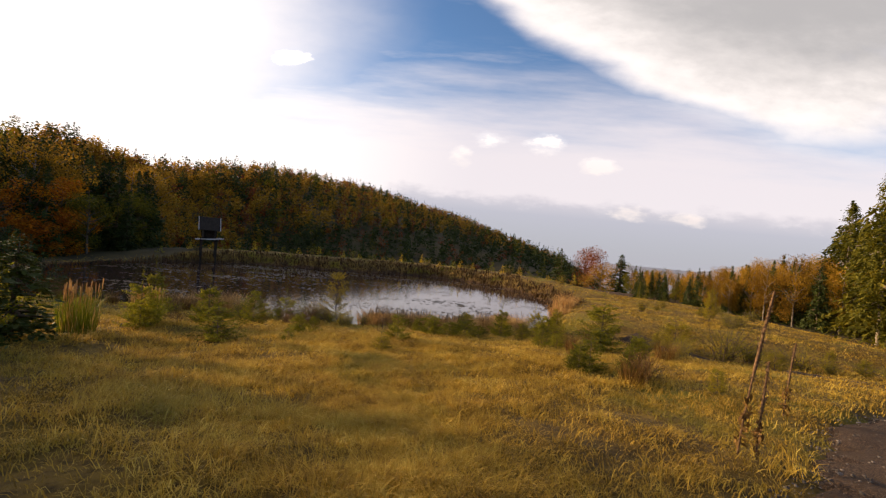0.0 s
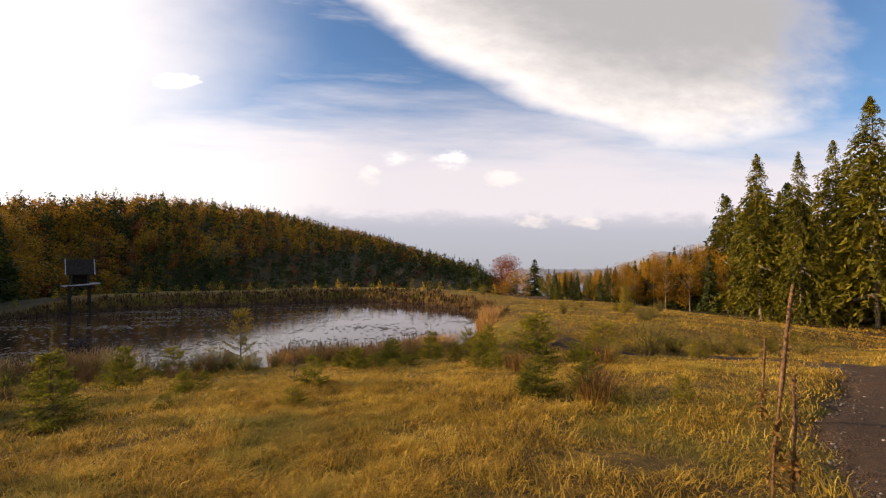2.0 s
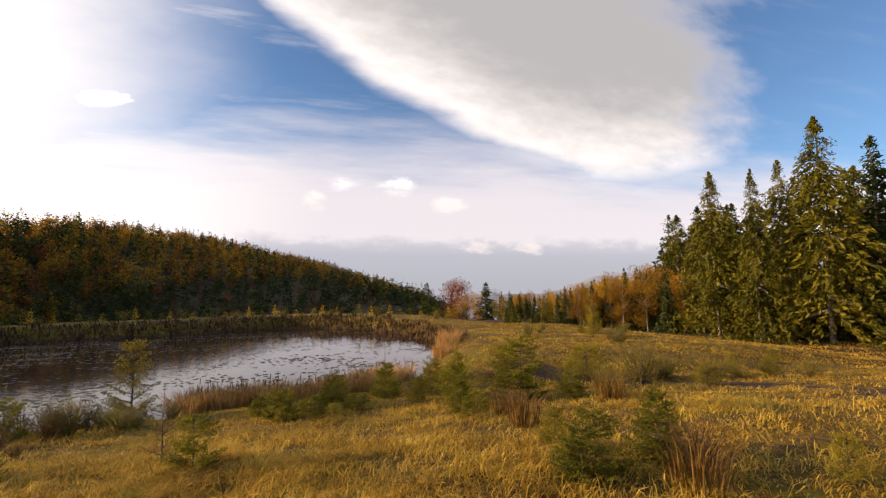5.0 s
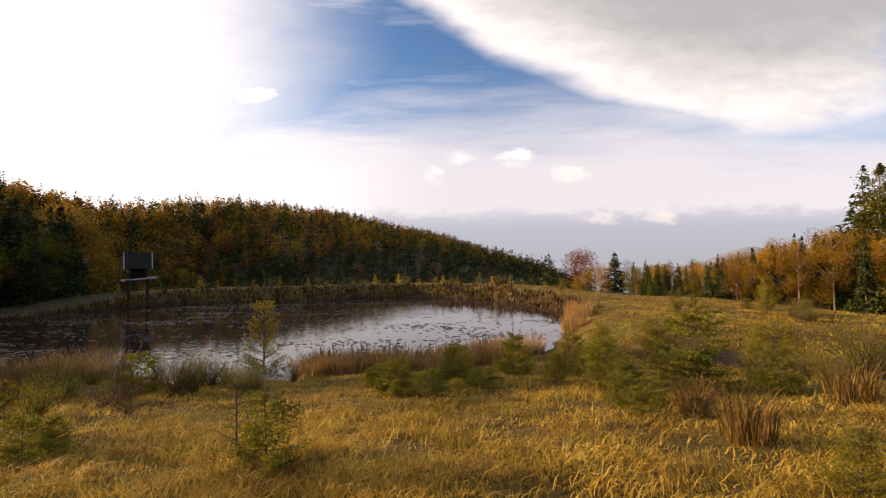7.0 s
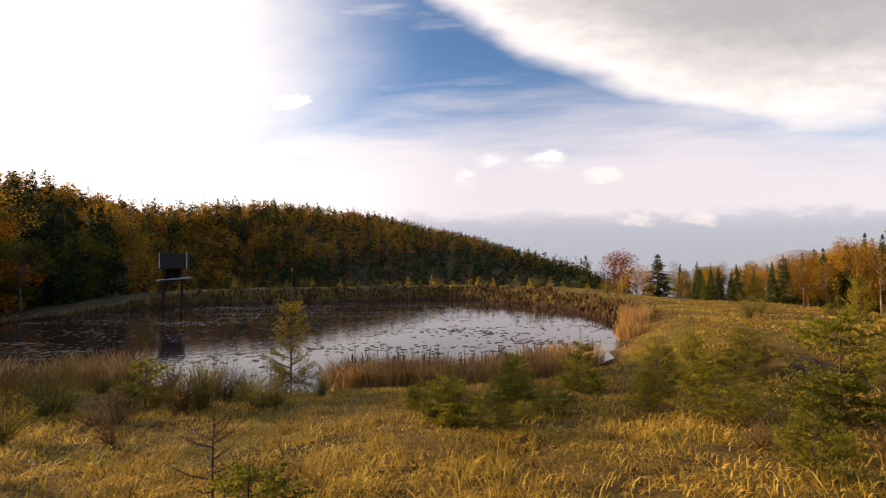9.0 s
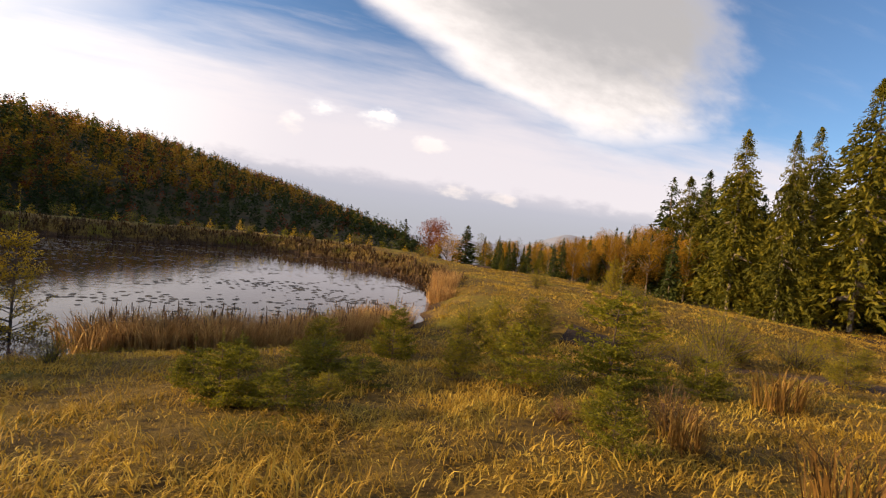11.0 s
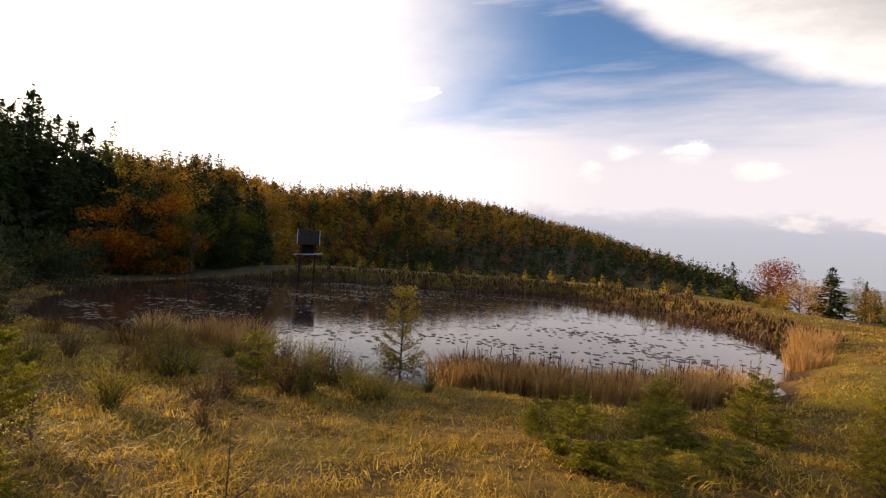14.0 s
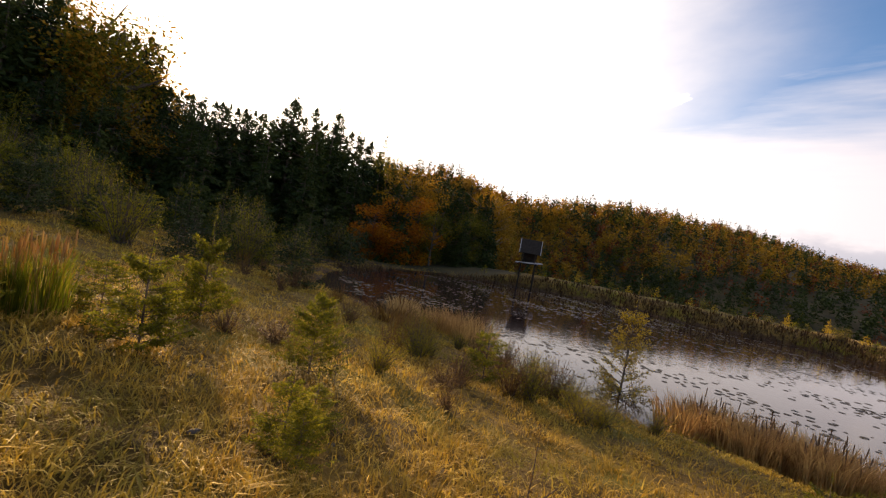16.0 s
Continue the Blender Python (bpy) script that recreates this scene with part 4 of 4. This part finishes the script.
tx, ty, tr_ = tx[keep], ty[keep], tr_[keep]
B = 32
n_ = len(tx) * B
size = np.repeat(0.45 + 1.1 * g_.random(len(tx)) ** 2.5 + 0.25 * np.sin(tx * 0.7) * np.sin(ty * 0.9), B)
rad = np.repeat(0.085 + 0.012 * tr_, B)
bx = np.repeat(tx, B) + rad * g_.normal(size=n_)
by = np.repeat(ty, B) + rad * g_.normal(size=n_)
ok = (pond_side(bx, by) > 0.5) & (track_side(bx, by) > HALF - 0.12)
bx, by, size, far_ = bx[ok], by[ok], size[ok], np.repeat(tr_, B)[ok]
n_ = len(bx)
bz = ground(bx, by)
hh = 0.115 * size * (0.6 + 0.5 * g_.random(n_))
comb = np.repeat(g_.random(len(tx)) * 6.28, B)[ok] + 1.0 * g_.normal(size=n_)
out = np.stack([np.cos(comb), np.sin(comb), np.zeros(n_)], -1) * (hh * (0.5 + 1.5 * g_.random(n_)))[:, None]
ww = (0.0029 + 0.00042 * far_) * (0.7 + 0.6 * g_.random(n_))
sa = comb + 1.57 + 0.6 * g_.normal(size=n_)
sd = np.stack([np.cos(sa), np.sin(sa), np.zeros(n_)], -1) * ww[:, None]
root = np.stack([bx, by, bz - 0.015], -1)
up = np.array([0, 0, 1.0])
midp = root + out * 0.35 + up * (hh * 0.7)[:, None]
tip = root + out * 1.1 + up * (hh * (0.75 + 0.3 * g_.random(n_)))[:, None]
gv = np.stack([root - sd, root + sd, midp + sd * 0.8, midp - sd * 0.8, tip], 1).reshape(-1, 3)
k = np.arange(n_)[:, None] * 5
tagged(new("meadow_grass", mesh_of("meadow_grass", gv, [k + np.array([[0, 1, 2, 3]]), k + np.array([[3, 2, 4]])], [GRASS])), "dry golden tussock grass with greener patches", "grass", kind="stuff")

# dark withered sedge on the pond's far bank
g_ = r_(37)
ex, ey = -34 + 48 * g_.random(60000), 26 + 36 * g_.random(60000)
ed = pond_side(ex, ey)
on_bank = (ed > -1.1) & (ed < 1.5) & (ey > 34 - 8 * (ex < -18)) & (g_.random(60000) < 0.95 - 0.25 * np.abs(ed))
ex, ey = ex[on_bank], ey[on_bank]
n_ = len(ex)
eh = 0.15 + 0.35 * g_.random(n_)
ea = g_.random(n_) * 6.28
eo = np.stack([np.cos(ea), np.sin(ea), np.zeros(n_)], -1)
er = np.stack([ex, ey, ground(ex, ey) - 0.03], -1)
es = np.stack([-np.sin(ea), np.cos(ea), np.zeros(n_)], -1) * (0.03 + 0.03 * g_.random(n_))[:, None]
em = er + eo * (0.12 * eh)[:, None] + up * (0.6 * eh)[:, None]
et = er + eo * (0.5 * eh)[:, None] + up * eh[:, None]
ev = np.stack([er - es, er + es, em + es * 0.8, em - es * 0.8, et], 1).reshape(-1, 3)
k = np.arange(n_)[:, None] * 5
tagged(new("bank_sedge", mesh_of("bank_sedge", ev, [k + np.array([[0, 1, 2, 3]]), k + np.array([[3, 2, 4]])], [SEDGE])), "dark red-brown withered sedge along the far bank", "grass", kind="stuff")

# lily pads drifting in loose rafts
g_ = r_(33)
pads, pf, at = [], [], 0
c8 = np.arange(7) * 2 * np.pi / 7
rafts = np.stack([-31 + 40 * g_.random(250), 22 + 34 * g_.random(250)], -1)
for rx, ry in rafts:
    m = int(5 + 30 * g_.random() ** 2 * (2.2 if rx < -14 else 1))
    sx, sy = 0.9 + 1.2 * g_.random(), 0.25 + 0.3 * g_.random()
    for _ in range(m):
        x, y = rx + sx * g_.normal(), ry + sy * g_.normal()
        if pond_side(x, y) > -0.6:
            continue
        q = 0.045 + 0.085 * g_.random()
        a0 = g_.random() * 6.28
        pads.append(np.stack([x + q * np.cos(c8 + a0) * (1 + 0.15 * g_.normal(size=7)), y + q * np.sin(c8 + a0), WATER_Z + 0.004 + 0.008 * g_.random(7)], -1))
        pf.append(np.arange(7) + at)
        at += 7
tagged(new("lily_pads", mesh_of("lily_pads", np.concatenate(pads), [np.array(pf)], [PAD])), "brown lily pads drifting in loose rafts", "water plants", kind="stuff")

# stones along and on the track
g_ = r_(35)
sv, sf, at = [], [], 0
ico = bmesh.new()
bmesh.ops.create_icosphere(ico, subdivisions=1, radius=1.0)
iv = np.array([v_.co[:] for v_ in ico.verts])
jf = np.array([[v_.index for v_ in f_.verts] for f_ in ico.faces])
ico.free()
for k in range(3400):
    t = 30 + 100 * g_.random() ** 1.2
    c = LINE[int(t)]
    side = (HALF * (0.86 + 0.22 * g_.random()) * (-1 if g_.random() < 0.6 else 1)) if k % 2 else HALF * (2 * g_.random() - 1)
    x, y = c + nor[int(t)] * side + 0.12 * g_.normal(size=2)
    q = 0.006 + 0.022 * g_.random() ** 3
    s = q * (1 + 0.3 * g_.normal(size=(len(iv), 1)) * 0.5) * np.array([1, 0.8 + 0.4 * g_.random(), 0.6])
    sv.append(iv * s + np.array([x, y, ground_at(x, y) - 0.05 + q * 0.25]))
    sf.append(jf + at)
    at += len(iv)
tagged(new("loose_stones", mesh_of("loose_stones", np.concatenate(sv), [np.concatenate(sf)], [STONE])), "loose grey stones along the track's edge", "gravel", kind="stuff")


def stone(x, y, s):
    g = r_(int(abs(x * 100)))
    v_ = iv * (1 + 0.14 * g.normal(size=(len(iv), 1))) * np.array([s, s * 0.75, s * 0.5]) + np.array([0, 0, s * 0.2])
    ob = new("stone", mesh_of("stone", v_, [jf], [STONE]))
    ob.matrix_basis = pose(x, y, ground_at(x, y), 0, 0, x * 50)
    tagged(ob, "pale stone lying in the grass", "stone", "stones in the meadow")


for x, y, s in ((-4.35, 10.95, 0.06), (-7.4, 9.6, 0.10), (-4.0, 11.9, 0.04), (-5.9, 10.2, 0.05)):
    stone(x, y, s)

# first builds that found no place
spare = [ob for ob in scene.objects if ob.parent is None and ob.type == "EMPTY" and ob not in made and ob.matrix_basis == Matrix.Identity(4)]
for ob in [o for q in spare for o in (*q.children_recursive, q)]:
    bpy.data.objects.remove(ob)
